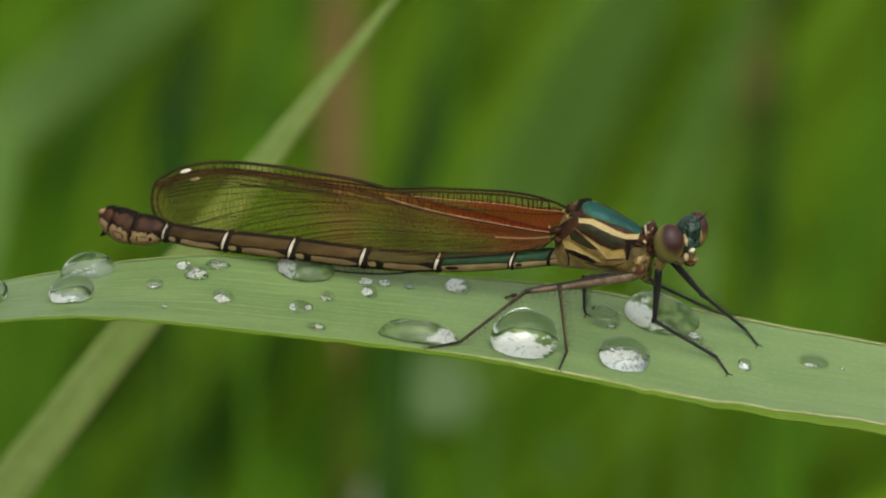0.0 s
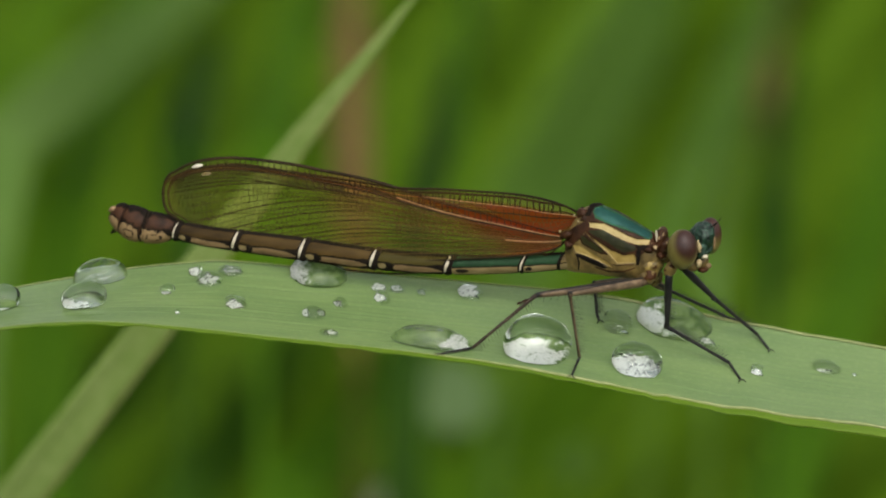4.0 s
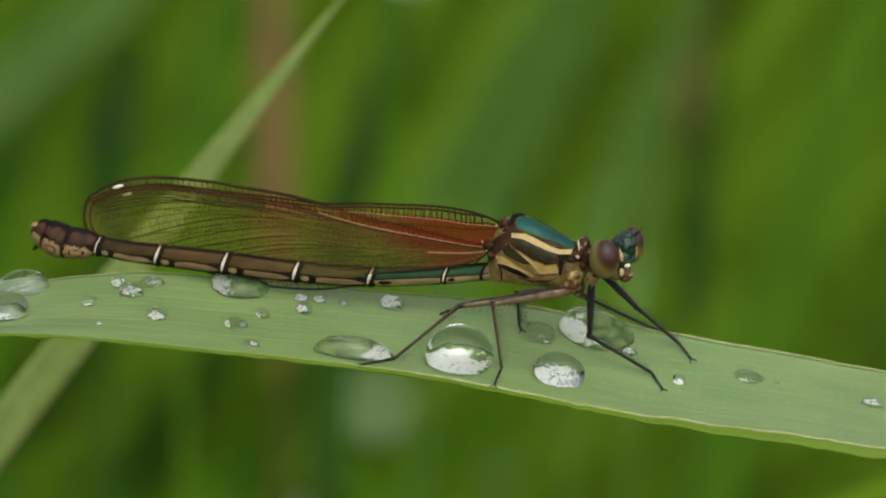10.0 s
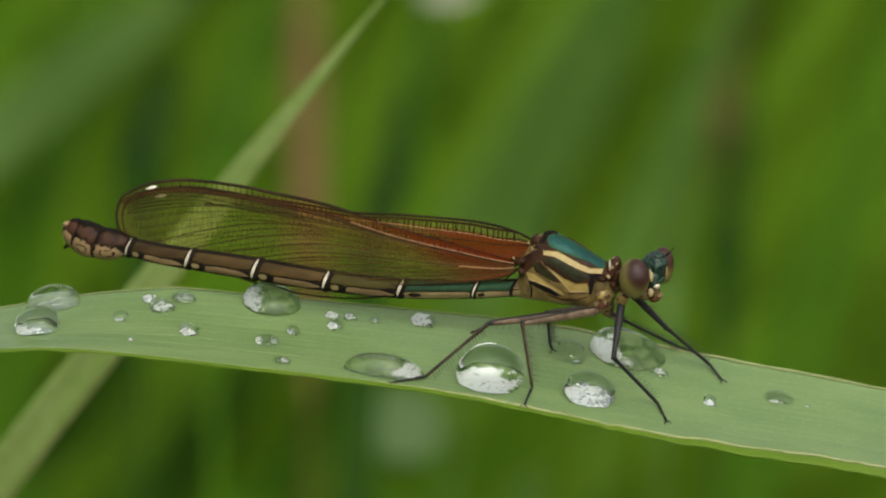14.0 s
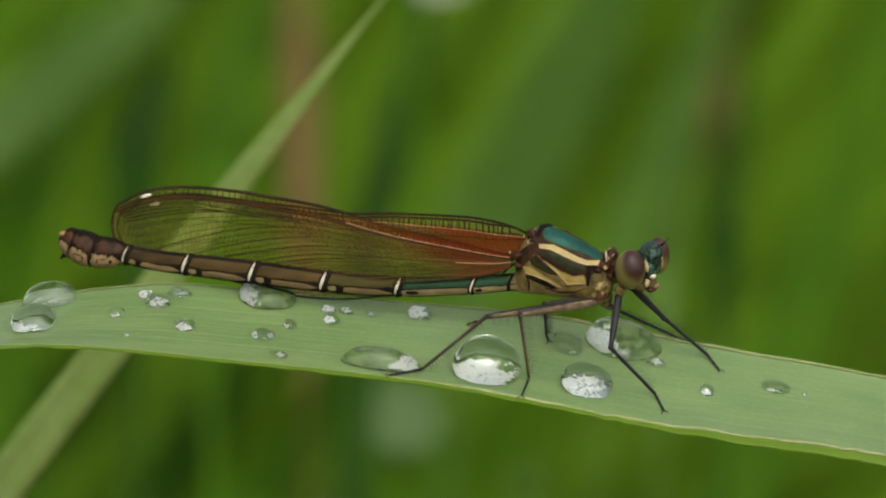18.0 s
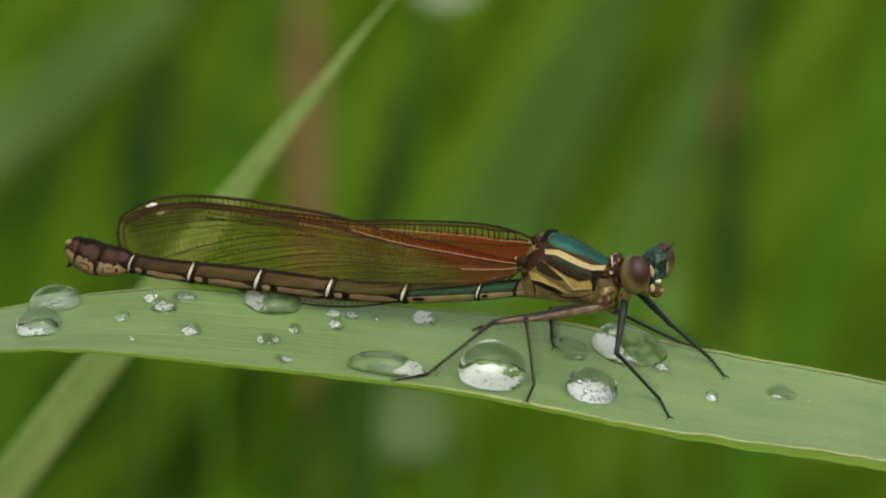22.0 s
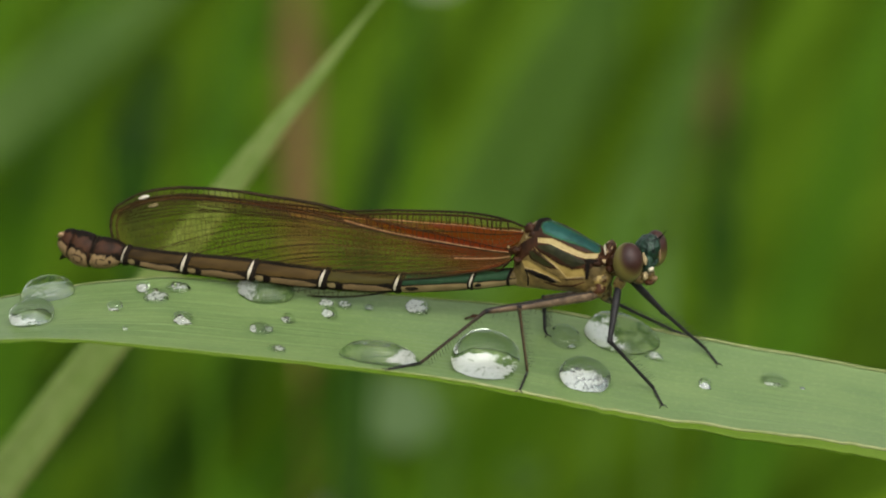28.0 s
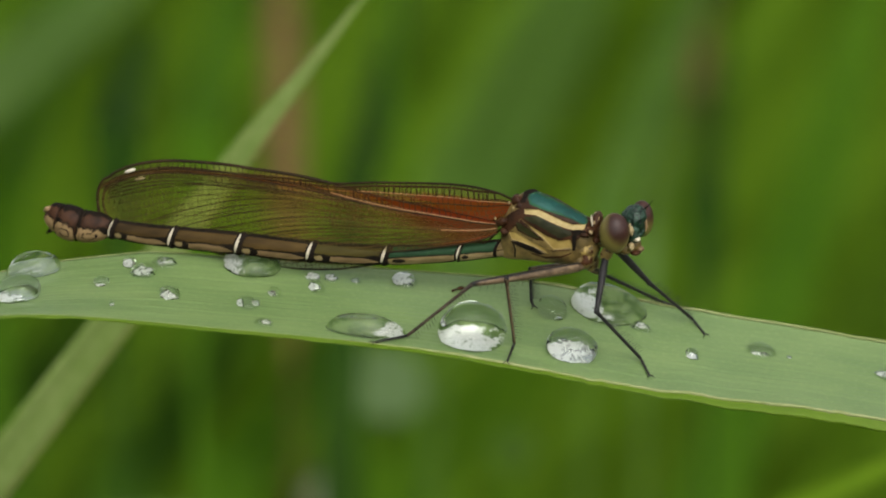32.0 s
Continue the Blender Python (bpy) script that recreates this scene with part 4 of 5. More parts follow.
def head():
    at = loc(16.38, 0.65, 0.2)
    bm = bmesh.new()
    blob(bm, at, (0.00072, 0.0015, 0.0010), Matrix.Rotation(0.35, 4, "Z") @ Matrix.Rotation(0.15, 4, "X"), 48, 36)
    for p in bm.verts:
        p.co += p.normal * 0.00010 * noise.noise(p.co * 2500)
    skull = part("head", bm, M_HEAD, fly, "dark metallic green face")
    bm = bmesh.new()
    blob(bm, loc(16.62, 1.30, 0.0), (0.00082, 0.0011, 0.00104), Matrix.Rotation(0.35, 4, "Z") @ Matrix.Rotation(0.5, 4, "Y"), 64, 48)
    for p in bm.verts:
        p.co += p.normal * (0.00007 * noise.noise(p.co * 2600) + 0.00007 * noise.noise(p.co * 5500) + 0.00003 * noise.noise(p.co * 12000))
    part("crown", bm, M_HEAD, skull, "dark green lumpy crown")
    for u, v, y, rx, ry, rz, near in ((15.31, 0.38, -1.45, 1.03, 0.95, 1.36, True), (17.18, 1.32, 1.2, 0.80, 0.95, 1.26, False)):
        bm = bmesh.new()
        c = loc(u, v, y)
        blob(bm, c, (rx / 1000, ry / 1000, rz / 1000), None, 56, 44)
        cap = bm.verts.layers.float.new("cap")
        for p in bm.verts:
            q = p.co - c
            up = q.z / rz * 1000 + 0.1 + 0.12 * noise.noise(p.co * 1500)
            aim = (0.5 * q.x / rx - 0.65 * q.y / ry + 0.5 * q.z / rz) * 1000 + 0.10 * noise.noise(p.co * 1500)
            p[cap] = soft_step(aim, 0.25, 0.75) if near else soft_step(up, -0.45, 0.35)
        part("eye", bm, M_EYE, skull, "maroon and olive compound eye")
    small = (
        ("frons", 16.46, 0.50, -1.25, 0.15, 0.2, 0.32, M_PALE), ("frons", 16.34, 0.88, -1.3, 0.09, 0.12, 0.2, M_PALE),
        ("brow", 17.22, 0.50, 0.0, 0.18, 0.4, 0.36, M_HEAD), ("brow", 17.19, 1.30, 0.6, 0.07, 0.3, 0.75, M_TAN),
        ("clypeus", 16.99, 0.27, -0.5, 0.26, 0.5, 0.2, M_HEAD),
        ("labrum", 16.84, -0.08, -0.9, 0.24, 0.35, 0.18, M_RING), ("mandible", 16.46, -0.54, -1.05, 0.2, 0.3, 0.28, M_PALE),
        ("mandible", 17.03, -0.73, -0.4, 0.26, 0.3, 0.24, M_TAN), ("labium", 16.73, -0.96, -0.5, 0.36, 0.6, 0.2, M_RED_BROWN),
        ("brow", 17.03, 0.96, -0.1, 0.34, 0.6, 0.66, M_HEAD), ("jaw", 16.69, -0.42, -0.3, 0.42, 0.6, 0.5, M_BUFF),
        ("labium", 16.04, -0.65, -0.5, 0.5, 0.6, 0.45, M_BUFF), ("ocellus", 16.69, 2.22, 0.15, 0.1, 0.1, 0.08, M_PALE))
    for name, u, v, y, a, b, c, mat in small:
        bm = bmesh.new()
        blob(bm, loc(u, v, y), (a / 1000, b / 1000, c / 1000), None, 16, 12)
        for p in bm.verts:
            p.co += p.normal * 0.00006 * noise.noise(p.co * 5000)
        part(name, bm, mat, skull)
    bm = bmesh.new()
    rim = [loc(u, v, y) for u, v, y in ((16.98, 2.02, -0.2), (17.28, 1.66, -0.3), (17.46, 1.20, -0.35), (17.50, 0.76, -0.4), (17.40, 0.40, -0.5))]
    tube(bm, rim, [0.00003, 0.00007, 0.00008, 0.00007, 0.00004], 8)
    part("eye_rim", bm, M_TAN, skull, "pale tan rim beside the eye")
    for u, v, y, du, dv in ((17.30, 1.88, 0.5, 0.65, 0.69), (16.99, 1.72, -0.3, 0.54, 0.46)):
        bm = bmesh.new()
        tube(bm, [loc(u, v, y), loc(u + du * 0.5, v + dv * 0.45, y), loc(u + du, v + dv, y)], [0.00007, 0.00004, 0.00002], 6)
        part("antenna", bm, M_BLACK, skull)
    return skull


skull = head()


NEAR_FANS = (0.0, 0.095, 0.135, 0.20, 0.29, 0.38, 0.47, 0.56, 0.65, 0.74, 0.83, 0.92, 1.0)
HIND_FANS = (0.0, 0.03, 0.17, 0.30, 0.45, 0.60, 0.75, 0.9, 1.0)


def wing(name, upper, lower, y0, y1, seed, spot_at, label, net, ruby, dense=1.0, fans=NEAR_FANS, root_at=(0.12, 0.76), pale=()):
    """A veined wing; upper and lower edges as (u, v) stations from tip to root, y (mm) at tip and root."""
    rnd = random.Random(seed)
    ux, uy = upper[::2], upper[1::2]
    lx, ly = lower[::2], lower[1::2]
    x0, x1 = ux[0], ux[-1]
    mid = (uy[0] + ly[0]) / 2
    first = 0.028

    def place(t, f):
        x = x0 + (x1 - x0) * t
        if t < first:
            # the rounded tip
            k = math.sqrt(max(0.0, 1 - (1 - t / first) ** 2))
            xe = x0 + (x1 - x0) * first
            a = mid + (smooth_line(ux, uy, xe) - mid) * k
            b = mid + (smooth_line(lx, ly, xe) - mid) * k
        else:
            a, b = smooth_line(ux, uy, x), smooth_line(lx, ly, x)
        p = loc(x, a + (b - a) * f, y0 + (y1 - y0) * t)
        p.y += 0.00007 * math.sin(f * 18) * math.sin(min(1, 4 * t * (1 - t)) * 1.5)
        return p
    hinge = place(1, 0.5)
    n, m = 110, 26
    bm = bmesh.new()
    red = bm.verts.layers.float.new("ruby")
    skin(bm, [[place((i / n) ** 1.8, j / m) - hinge for j in range(m + 1)] for i in range(n + 1)], closed=False)
    bm.verts.ensure_lookup_table()
    for k, v in enumerate(bm.verts):
        v[red] = ruby(((k // (m + 1)) / n) ** 1.8, (k % (m + 1)) / m)
    film = part(name, bm, M_WING, fly, label)
    film.location = hinge
    # long veins fan out of the root

    def ending(f):
        """Where a long vein, swept back, meets the trailing edge."""
        return 0.015 + 0.62 * max(0.0, f - 0.2) if f < 1 else 0.0

    def fan(f, t):
        root = root_at[0] + root_at[1] * f if 0 < f < 1 else f
        k = min(1, (1 - t) * 1.6)
        te = ending(f)
        s = max(0.0, min(1.0, (te + 0.5 - t) / 0.5))
        bend = f + (1 - f) * soft_step(f, 0.11, 0.34) * s ** 2.0 if f < 1 else 1
        return root * (1 - k) + bend * k
    net_bm, inner_bm = bmesh.new(), bmesh.new()
    for k, f in enumerate(fans):
        start = 0.0 if f in (0.0, 1.0) else 0.012 + (ending(f) if f > 0.15 else 0.0)
        pieces = [(start, 1.0, M_VEIN)] if k < 3 or f == 1.0 else [(start, 0.5, M_VEIN), (0.5, 1.0, M_VEIN_OLIVE)]
        for which, a, b in pale:
            if which == k:
                pieces = [(start, a, M_VEIN), (a, b, M_VEIN_RED if k else M_VEIN)] + ([(b, 1.0, M_VEIN)] if b < 1 else [])
        for s0, s1, mat in pieces:
            path = []
            for i in range(61):
                t = s0 + (s1 - s0) * (i / 60) ** (1.8 if s0 < 0.1 else 1)
                path.append(place(t, fan(f, t)) - hinge)
            bm = bmesh.new()
            tube(bm, path, (1.0 if dense == 1 or k in (0, len(fans) - 1) else 0.7) * (0.000045 if mat is M_VEIN_RED else 0.00003 if k == 0 and s0 > 0.5 else 0.00008 if k == 0 else 0.000065 if k == len(fans) - 1 else 0.00005 if k in (1, 2) else 0.000025), 5)
            part("vein", bm, mat, film, "pale amber vein" if mat is M_VEIN_RED else "")
    def strips(k):
        """The cells' rows between two long veins."""
        parts = (5 if k == 2 else 4 if k == 3 else 3 if k == 4 else 2) if dense == 1 and k >= 2 else 1
        return [(fans[k] + (fans[k + 1] - fans[k]) * g / parts, fans[k] + (fans[k + 1] - fans[k]) * (g + 1) / parts) for g in range(parts)]

    for k in range(len(fans) - 1):
        rooted = dense == 0.02 and 0 < k < 5
        if not rooted and not (fans[k] < dense or (dense < 0 and (k == 0 or fans[k] > 1 + 1.8 * dense))):
            continue
        rows = strips(k)
        for f0, f1 in rows + ([(fans[k], fans[k + 1])] if len(rows) > 1 else []):
            fine = len(rows) > 1 and f1 - f0 < fans[k + 1] - fans[k] - 1e-6
            limit = 0.40 + ending(f0)
            slip = rnd.uniform(-0.5, 0.5) if k else 0.0
            count = int(net * 1.35) if fine else net
            for i in range(count):
                t = 0.02 + 0.95 * (i + slip + rnd.uniform(-0.24, 0.24)) / count + 0.022 * math.sin(math.pi * min(1, f0 * 1.1))
                if t > 0.985 or t < 0.01 + ending(f0) or (rooted and t < 0.55) or (fine and t > limit) or (not fine and len(rows) > 1 and t < limit):
                    continue
                a, b = place(t, fan(f0, t)) - hinge, place(min(1, t + rnd.uniform(-0.004, 0.004)), fan(f1, t)) - hinge
                tube(net_bm if t < 0.42 or k < 2 else inner_bm, [a, b],
                     0.00004 if k == 0 and dense < 1 else 0.000034 if k < 2 else 0.000022 if fine else 0.000026, 3)
    # short veins in between, in the outer half
    for k in range(2, len(fans) - 1 if dense == 1 else 2):
        parts = 5 if k == 2 else 4 if k == 3 else 3 if k == 4 else 2
        for g in range(1, parts):
            f = fans[k] + (fans[k + 1] - fans[k]) * g / parts
            t0 = 0.02 + ending(f)
            path = [place(t0 + 0.42 * i / 20, fan(f, t0 + 0.42 * i / 20)) - hinge for i in range(21)]
            tube(net_bm, path, 0.000023, 3)
    tagged(part("cross_vein_mesh", net_bm, M_VEIN, film), kind="stuff")
    if inner_bm.verts:
        tagged(part("cross_vein_mesh", inner_bm, M_VEIN_OLIVE, film), kind="stuff")
    else:
        inner_bm.free()
    if spot_at:
        bm = bmesh.new()
        t, f = spot_at
        rows = []
        for i in range(7):
            rows.append([place(t + 0.026 * i / 6, f + (g - 0.5) * 0.050 * math.sin(math.pi * (i + 0.6) / 7.2)) - hinge + Vector((0, s * 0.00006, 0))
                         for g, s in ((0, -1), (1, -1), (1, 1), (0, 1))])
        skin(bm, rows)
        part("pterostigma", bm, M_STIGMA, film, "small white wing spot")
    return film


def ruby_fore(t, f):
    """Red root below the leading edge; a brown band along the outer half to the tip."""
    reach = smooth_line([0, 0.3, 0.6, 0.8, 1.0], [0.66, 0.79, 0.83, 0.84, 0.86], f)
    band = 0.45 * math.exp(-((f - 0.13) / 0.05) ** 2) * (1 - soft_step(t, 0.55, 0.7))
    amber = 0.25 * soft_step(t, 0.2, 0.5) * (1 - soft_step(f, 0.2, 0.6))
    return min(1.0, 0.85 * soft_step(t, reach - 0.12, reach + 0.12) + band + amber + 0.05 + 0.2 * (1 - soft_step(t, 0.0, 0.07)))


def ruby_hind(t, f):
    """A red band behind the clear leading cells."""
    edge = smooth_line([0, 0.5, 0.66, 0.8, 0.92, 1.0], [0.05, 0.05, 0.11, 0.167, 0.22, 0.25], t)
    return min(1.0, (0.3 * soft_step(t, 0.5, 0.62) + 0.7 * soft_step(t, 0.68, 0.86)) * soft_step(f, edge - 0.05, edge + 0.03) * (1 - soft_step(f, 0.6, 0.75)) + 0.05 + 0.24 * soft_step(t, 0.45, 0.6) * (1 - soft_step(f, 0.2, 0.3)))


def ruby_far(t, f):
    return 0.04 + 0.5 * soft_step(t, 0.8, 0.95) * soft_step(f, 0.3, 0.4)


FORE_UP = (-19.75, 3.41, -19.60, 3.94, -19.10, 4.71, -18.14, 5.32, -16.80, 5.70, -14.70, 5.86, -10.87, 5.51, -9.26, 5.21, -7.35, 4.90, -5.44, 4.52, -3.79, 4.06, -2.45, 3.64, -0.84, 3.18, 1.07, 2.72, 2.99, 2.30, 4.90, 1.84, 7.31, 1.26)
FORE_LOW = (-19.75, 3.18, -19.60, 2.56, -19.10, 1.95, -18.14, 1.26, -16.80, 0.80, -14.70, 0.42, -10.87, -0.15, -7.04, -0.54, -3.22, -0.73, 0.61, -0.57, 4.44, -0.23, 6.35, 0.11, 7.31, 0.50)
HIND_UP = (-19.35, 3.45, -19.20, 3.90, -18.60, 4.55, -17.50, 5.08, -14.70, 5.45, -10.87, 5.01, -7.04, 4.55, -3.60, 4.13, -0.84, 4.13, 1.07, 4.06, 2.99, 3.98, 4.52, 3.87, 6.16, 3.60, 7.46, 3.22, 8.38, 2.79)
HIND_LOW = (-19.35, 3.20, -19.20, 2.62, -18.60, 1.95, -17.50, 1.38, -14.70, 0.88, -10.87, 0.15, -7.04, -0.34, -3.22, -0.65, 0.61, -0.73, 4.44, -0.54, 6.35, -0.19, 8.38, 1.57)
HIND_DEEP = (-19.35, 3.20, -19.20, 2.62, -18.60, 1.95, -17.50, 1.38, -14.70, 0.80, -12.78, -0.04, -10.10, -0.88, -7.04, -1.49, -3.98, -1.68, -1.68, -1.49, 1.38, -1.03, 4.44, -0.65, 8.38, 1.57)
near_wings = [wing("forewing", FORE_UP, FORE_LOW, 0.10, -0.75, 1, (0.072, 0.062), "amber forewing with a ruby root", 66, ruby_fore,
                   pale=((0, 0.585, 1.0), (1, 0.585, 1.0), (7, 0.86, 1.0))),
              wing("hindwing", HIND_UP, HIND_LOW, 0.35, -0.35, 2, (0.078, 0.12), "clear amber hindwing with a ruby root", 70, ruby_hind, 0.02,
                   HIND_FANS, (0.24, 0.6), ((1, 0.52, 1.0),))]
far_wings = [wing("hindwing", [w - (0.24 if i % 2 and w > 3.5 else 0) for i, w in enumerate(HIND_UP)], HIND_DEEP, 0.95, 0.35, 3, None, "clear amber hindwing with a ruby root", 60, ruby_far, -0.2),
             wing("forewing", [w + (0.06 if i % 2 else 0.06) for i, w in enumerate(FORE_UP)], [w + (0.06 if i % 2 else 0.06) for i, w in enumerate(FORE_LOW)], 1.2, 0.55, 4, None, "amber forewing with a ruby root", 60, ruby_far, 0.0)]

# ---- legs: hip (damselfly's space), knee, ankle and foot; ankle and foot rest on the leaf ----
LEGS = (
    # hip, hip y, knee, knee y, ankle, foot, thickness
    ("fore", 14.62, -1.26, -0.9, 14.32, -4.86, -0.3, 18.53, -7.54, 19.29, -8.54, 1.0),
    ("fore", 15.54, -0.80, 0.9, 17.57, -3.10, 1.6, 20.52, -5.70, 21.28, -6.55, 0.95),
    ("middle", 13.17, -1.80, -0.9, 7.88, -2.60, -4.2, 8.38, -7.16, 7.85, -8.54, 0.9),
    ("middle", 13.63, -1.88, 0.9, 14.24, -2.26, 2.4, 18.37, -3.98, 19.37, -4.55, 0.85),
    ("hind", 12.78, -1.88, -0.8, 5.59, -2.87, -3.6, 1.15, -6.51, -1.11, -6.81, 0.95),
    ("hind", 12.55, -1.80, 0.8, 9.53, -1.95, 3.2, 9.57, -4.25, 9.72, -4.50, 0.9),
)
MOVED_FOOT = (16.92, -8.28, 17.55, -9.38)


def rod(length, profile, sides=12):
    """A rod along +x from the origin, by (share of length, radius in mm)."""
    bm = bmesh.new()
    rings = [[Vector((s * length, math.cos(g) * r / 1000, math.sin(g) * r / 1000))
              for g in (2 * math.pi * j / sides for j in range(sides))] for s, r in profile]
    return bm, skin(bm, rings)


def bristles(length, first, last, count, parent, seed, stout=1.0):
    rnd = random.Random(seed)
    bm = bmesh.new()
    for i in range(count):
        s = (first + (last - first) * (i + 0.5) / count) * length
        for side in (-1, 1):
            a = Vector((s, side * 0.00008, -0.00008))
            tip = a + Vector((0.00020, side * rnd.uniform(0.00015, 0.0003), -rnd.uniform(0.00034, 0.00056)))
            tube(bm, [a, tip], [0.000020 * stout, 0.000008 * stout], 4)
    part("bristle_fringe", bm, M_LEG, parent)


def legs():
    """Builds the legs at the origin; returns rows of what is needed to move them."""
    out = []
    for k, (which, hu, hv, hy, ku, kv, ky, au, av, fu, fv, fat) in enumerate(LEGS):
        hip = loc(hu, hv, hy)
        knee = TO_BODY @ spot(ku, kv, ky)
        ankle = TO_BODY @ (on_leaf(au, av) + Vector((0, 0, 0.00022)))
        foot = TO_BODY @ (on_leaf(fu, fv) + Vector((0, 0, 0.00009)))
        bm = bmesh.new()
        blob(bm, hip + Vector((0.0001, 0, 0.0003)), (0.00042, 0.0004, 0.00062), Matrix.Rotation(0.5, 4, "Y"), 24, 18)
        for p in bm.verts:
            p.co += p.normal * 0.00012 * noise.noise(p.co * 2500)
        for f in bm.faces:
            f.material_index = 1 if noise.noise(f.calc_center_median() * 2300) > 0.22 else 0
        part("coxa", bm, [M_BUFF, M_RED_BROWN], fly)
        l1, l2, l3 = (knee - hip).length, (ankle - knee).length, (foot - ankle).length
        thick = 0.27 if which == "fore" else 0.36
        bm, faces = rod(l1, [(0, 0.24 * fat), (0.08, thick * fat), (0.4, thick * 0.97 * fat), (0.8, thick * 0.72 * fat), (0.93, thick * 0.62 * fat), (0.97, 0.2 * fat), (1.02, 0.1 * fat)], 16)
        if which != "fore":
            for row in faces:
                for j, f in enumerate(row):
                    f.material_index = 1 if abs(math.cos(2 * math.pi * (j + 0.5) / 16)) > 0.48 else 0
        femur = part("femur", bm, [M_LEG, M_LEG_TAN], fly, "" if which == "fore" else "black femur with a tan side stripe")
        bristles(l1, 0.35, 0.95, 9, femur, k)
        bm = bmesh.new()
        blob(bm, Vector((l1 * 0.985, 0, 0.00002)), (0.00024 * fat, 0.00019 * fat, 0.00021 * fat), None, 16, 12)
        for p in bm.verts:
            p.co += p.normal * 0.00006 * noise.noise(p.co * 5000)
        part("knee", bm, M_LEG, femur, "dark knobbly knee joint")
        bm, faces = rod(l2, [(-0.02, 0.10 * fat), (0.02, 0.17 * fat), (0.12, 0.13 * fat), (0.7, 0.115 * fat), (0.97, 0.125 * fat), (1.01, 0.09 * fat)])
        if k == 2:
            for row in faces:
                for j, f in enumerate(row):
                    f.material_index = 1 if abs(math.cos(2 * math.pi * (j + 0.5) / 12)) > 0.8 else 0
        tibia = part("tibia", bm, [M_LEG if which == "fore" or k in (3, 5) else M_LEG_BROWN, M_LEG_TAN], fly)
        bristles(l2, 0.08, 0.92, 14 if k == 3 else 20, tibia, k + 20, 1.3 if k in (1, 3) else 1.0)
        bm, _ = rod(l3, [(0, 0.09), (0.28, 0.10), (0.3, 0.075), (0.58, 0.09), (0.6, 0.07), (0.95, 0.085), (1.0, 0.05)], 10)
        tarsus = part("tarsus", bm, M_LEG, fly)
        for s in (-1, 1):
            bm = bmesh.new()
            a = Vector((l3, 0, 0))
            tube(bm, [a, a + Vector((0.00018, s * 0.00016, 0.00008)), a + Vector((0.00034, s * 0.0003, -0.00006))], [0.00005, 0.00004, 0.00001], 5)
            part("claw", bm, M_LEG, tarsus)
        out.append((hip, knee, ankle, foot, l1, l2, l3, femur, tibia, tarsus))
    return out


LEG_RIG = legs()

# ---- the slanting blade behind the leaf ----
def ribbon(path, widths, facing, keel=0.12, across=6):
    """A folded grass blade along a path; its rows of places."""
    bm = bmesh.new()
    n = len(path)
    rows = []
    for i, p in enumerate(path):
        d = (path[min(i + 1, n - 1)] - path[max(i - 1, 0)]).normalized()
        side = d.cross(facing).normalized()
        out = side.cross(d).normalized()
        w = widths[i]
        front = [p + side * w * (j / across - 0.5) + out * w * keel * (abs(2 * j / across - 1) - 0.5) for j in range(across + 1)]
        back = [q - out * w * 0.02 for q in reversed(front)]
        rows.append(front + back)
    skin(bm, rows)
    return bm


STEM_AT = spot(-12.02, 6.05, 42)
stem = thing("grass_shoot", "pale green grass blade slanting behind the leaf", "grass blade", at=Matrix.Translation(STEM_AT))
path, widths = [], []
for i in range(61):
    t = -0.36 + 2.6 * i / 60
    u = smooth_line([-0.36, 0, 0.5, 1, 1.5, 2.3], [0.23, 21.09, -3.33, 16.88, -7.81, 11.33, -12.02, 6.05, -20.82, -5.13, -35.37, -23.69][::2], t)
    v = smooth_line([-0.36, 0, 0.5, 1, 1.5, 2.3], [0.23, 21.09, -3.33, 16.88, -7.81, 11.33, -12.02, 6.05, -20.82, -5.13, -35.37, -23.69][1::2], t)
    path.append(spot(u, v, 42) - STEM_AT)
    widths.append(smooth_line([-0.36, 0, 0.5, 1, 1.5, 2.3], [0.1, 0.5, 1.25, 2.0, 2.9, 3.6], t) / 1000)
low = path[-1]
for k in range(1, 9):
    path.append(low.lerp(Vector((low.x - 0.05, low.y + 0.01, GROUND - 0.005 - STEM_AT.z)), k / 8))
    widths.append(0.0036 - 0.0001 * k)
part("blade", ribbon(path, widths, Vector((0.25, -1, 0.55)), 0.02), M_BLADE, stem)
bm = bmesh.new()
tube(bm, [p + Vector((-w * 0.18, -w * 0.02, w * 0.18)) for p, w in zip(path, widths)], [w * 0.03 for w in widths], 6)
part("midrib", bm, M_MIDRIB, stem, "pale midrib")
bm = bmesh.new()
tube(bm, [p + Vector((w * 0.40, -w * 0.03, -w * 0.30)) for p, w in zip(path, widths)], [w * 0.045 for w in widths], 6)
part("margin", bm, M_BLADE_RIM, stem, "tan dry margin")


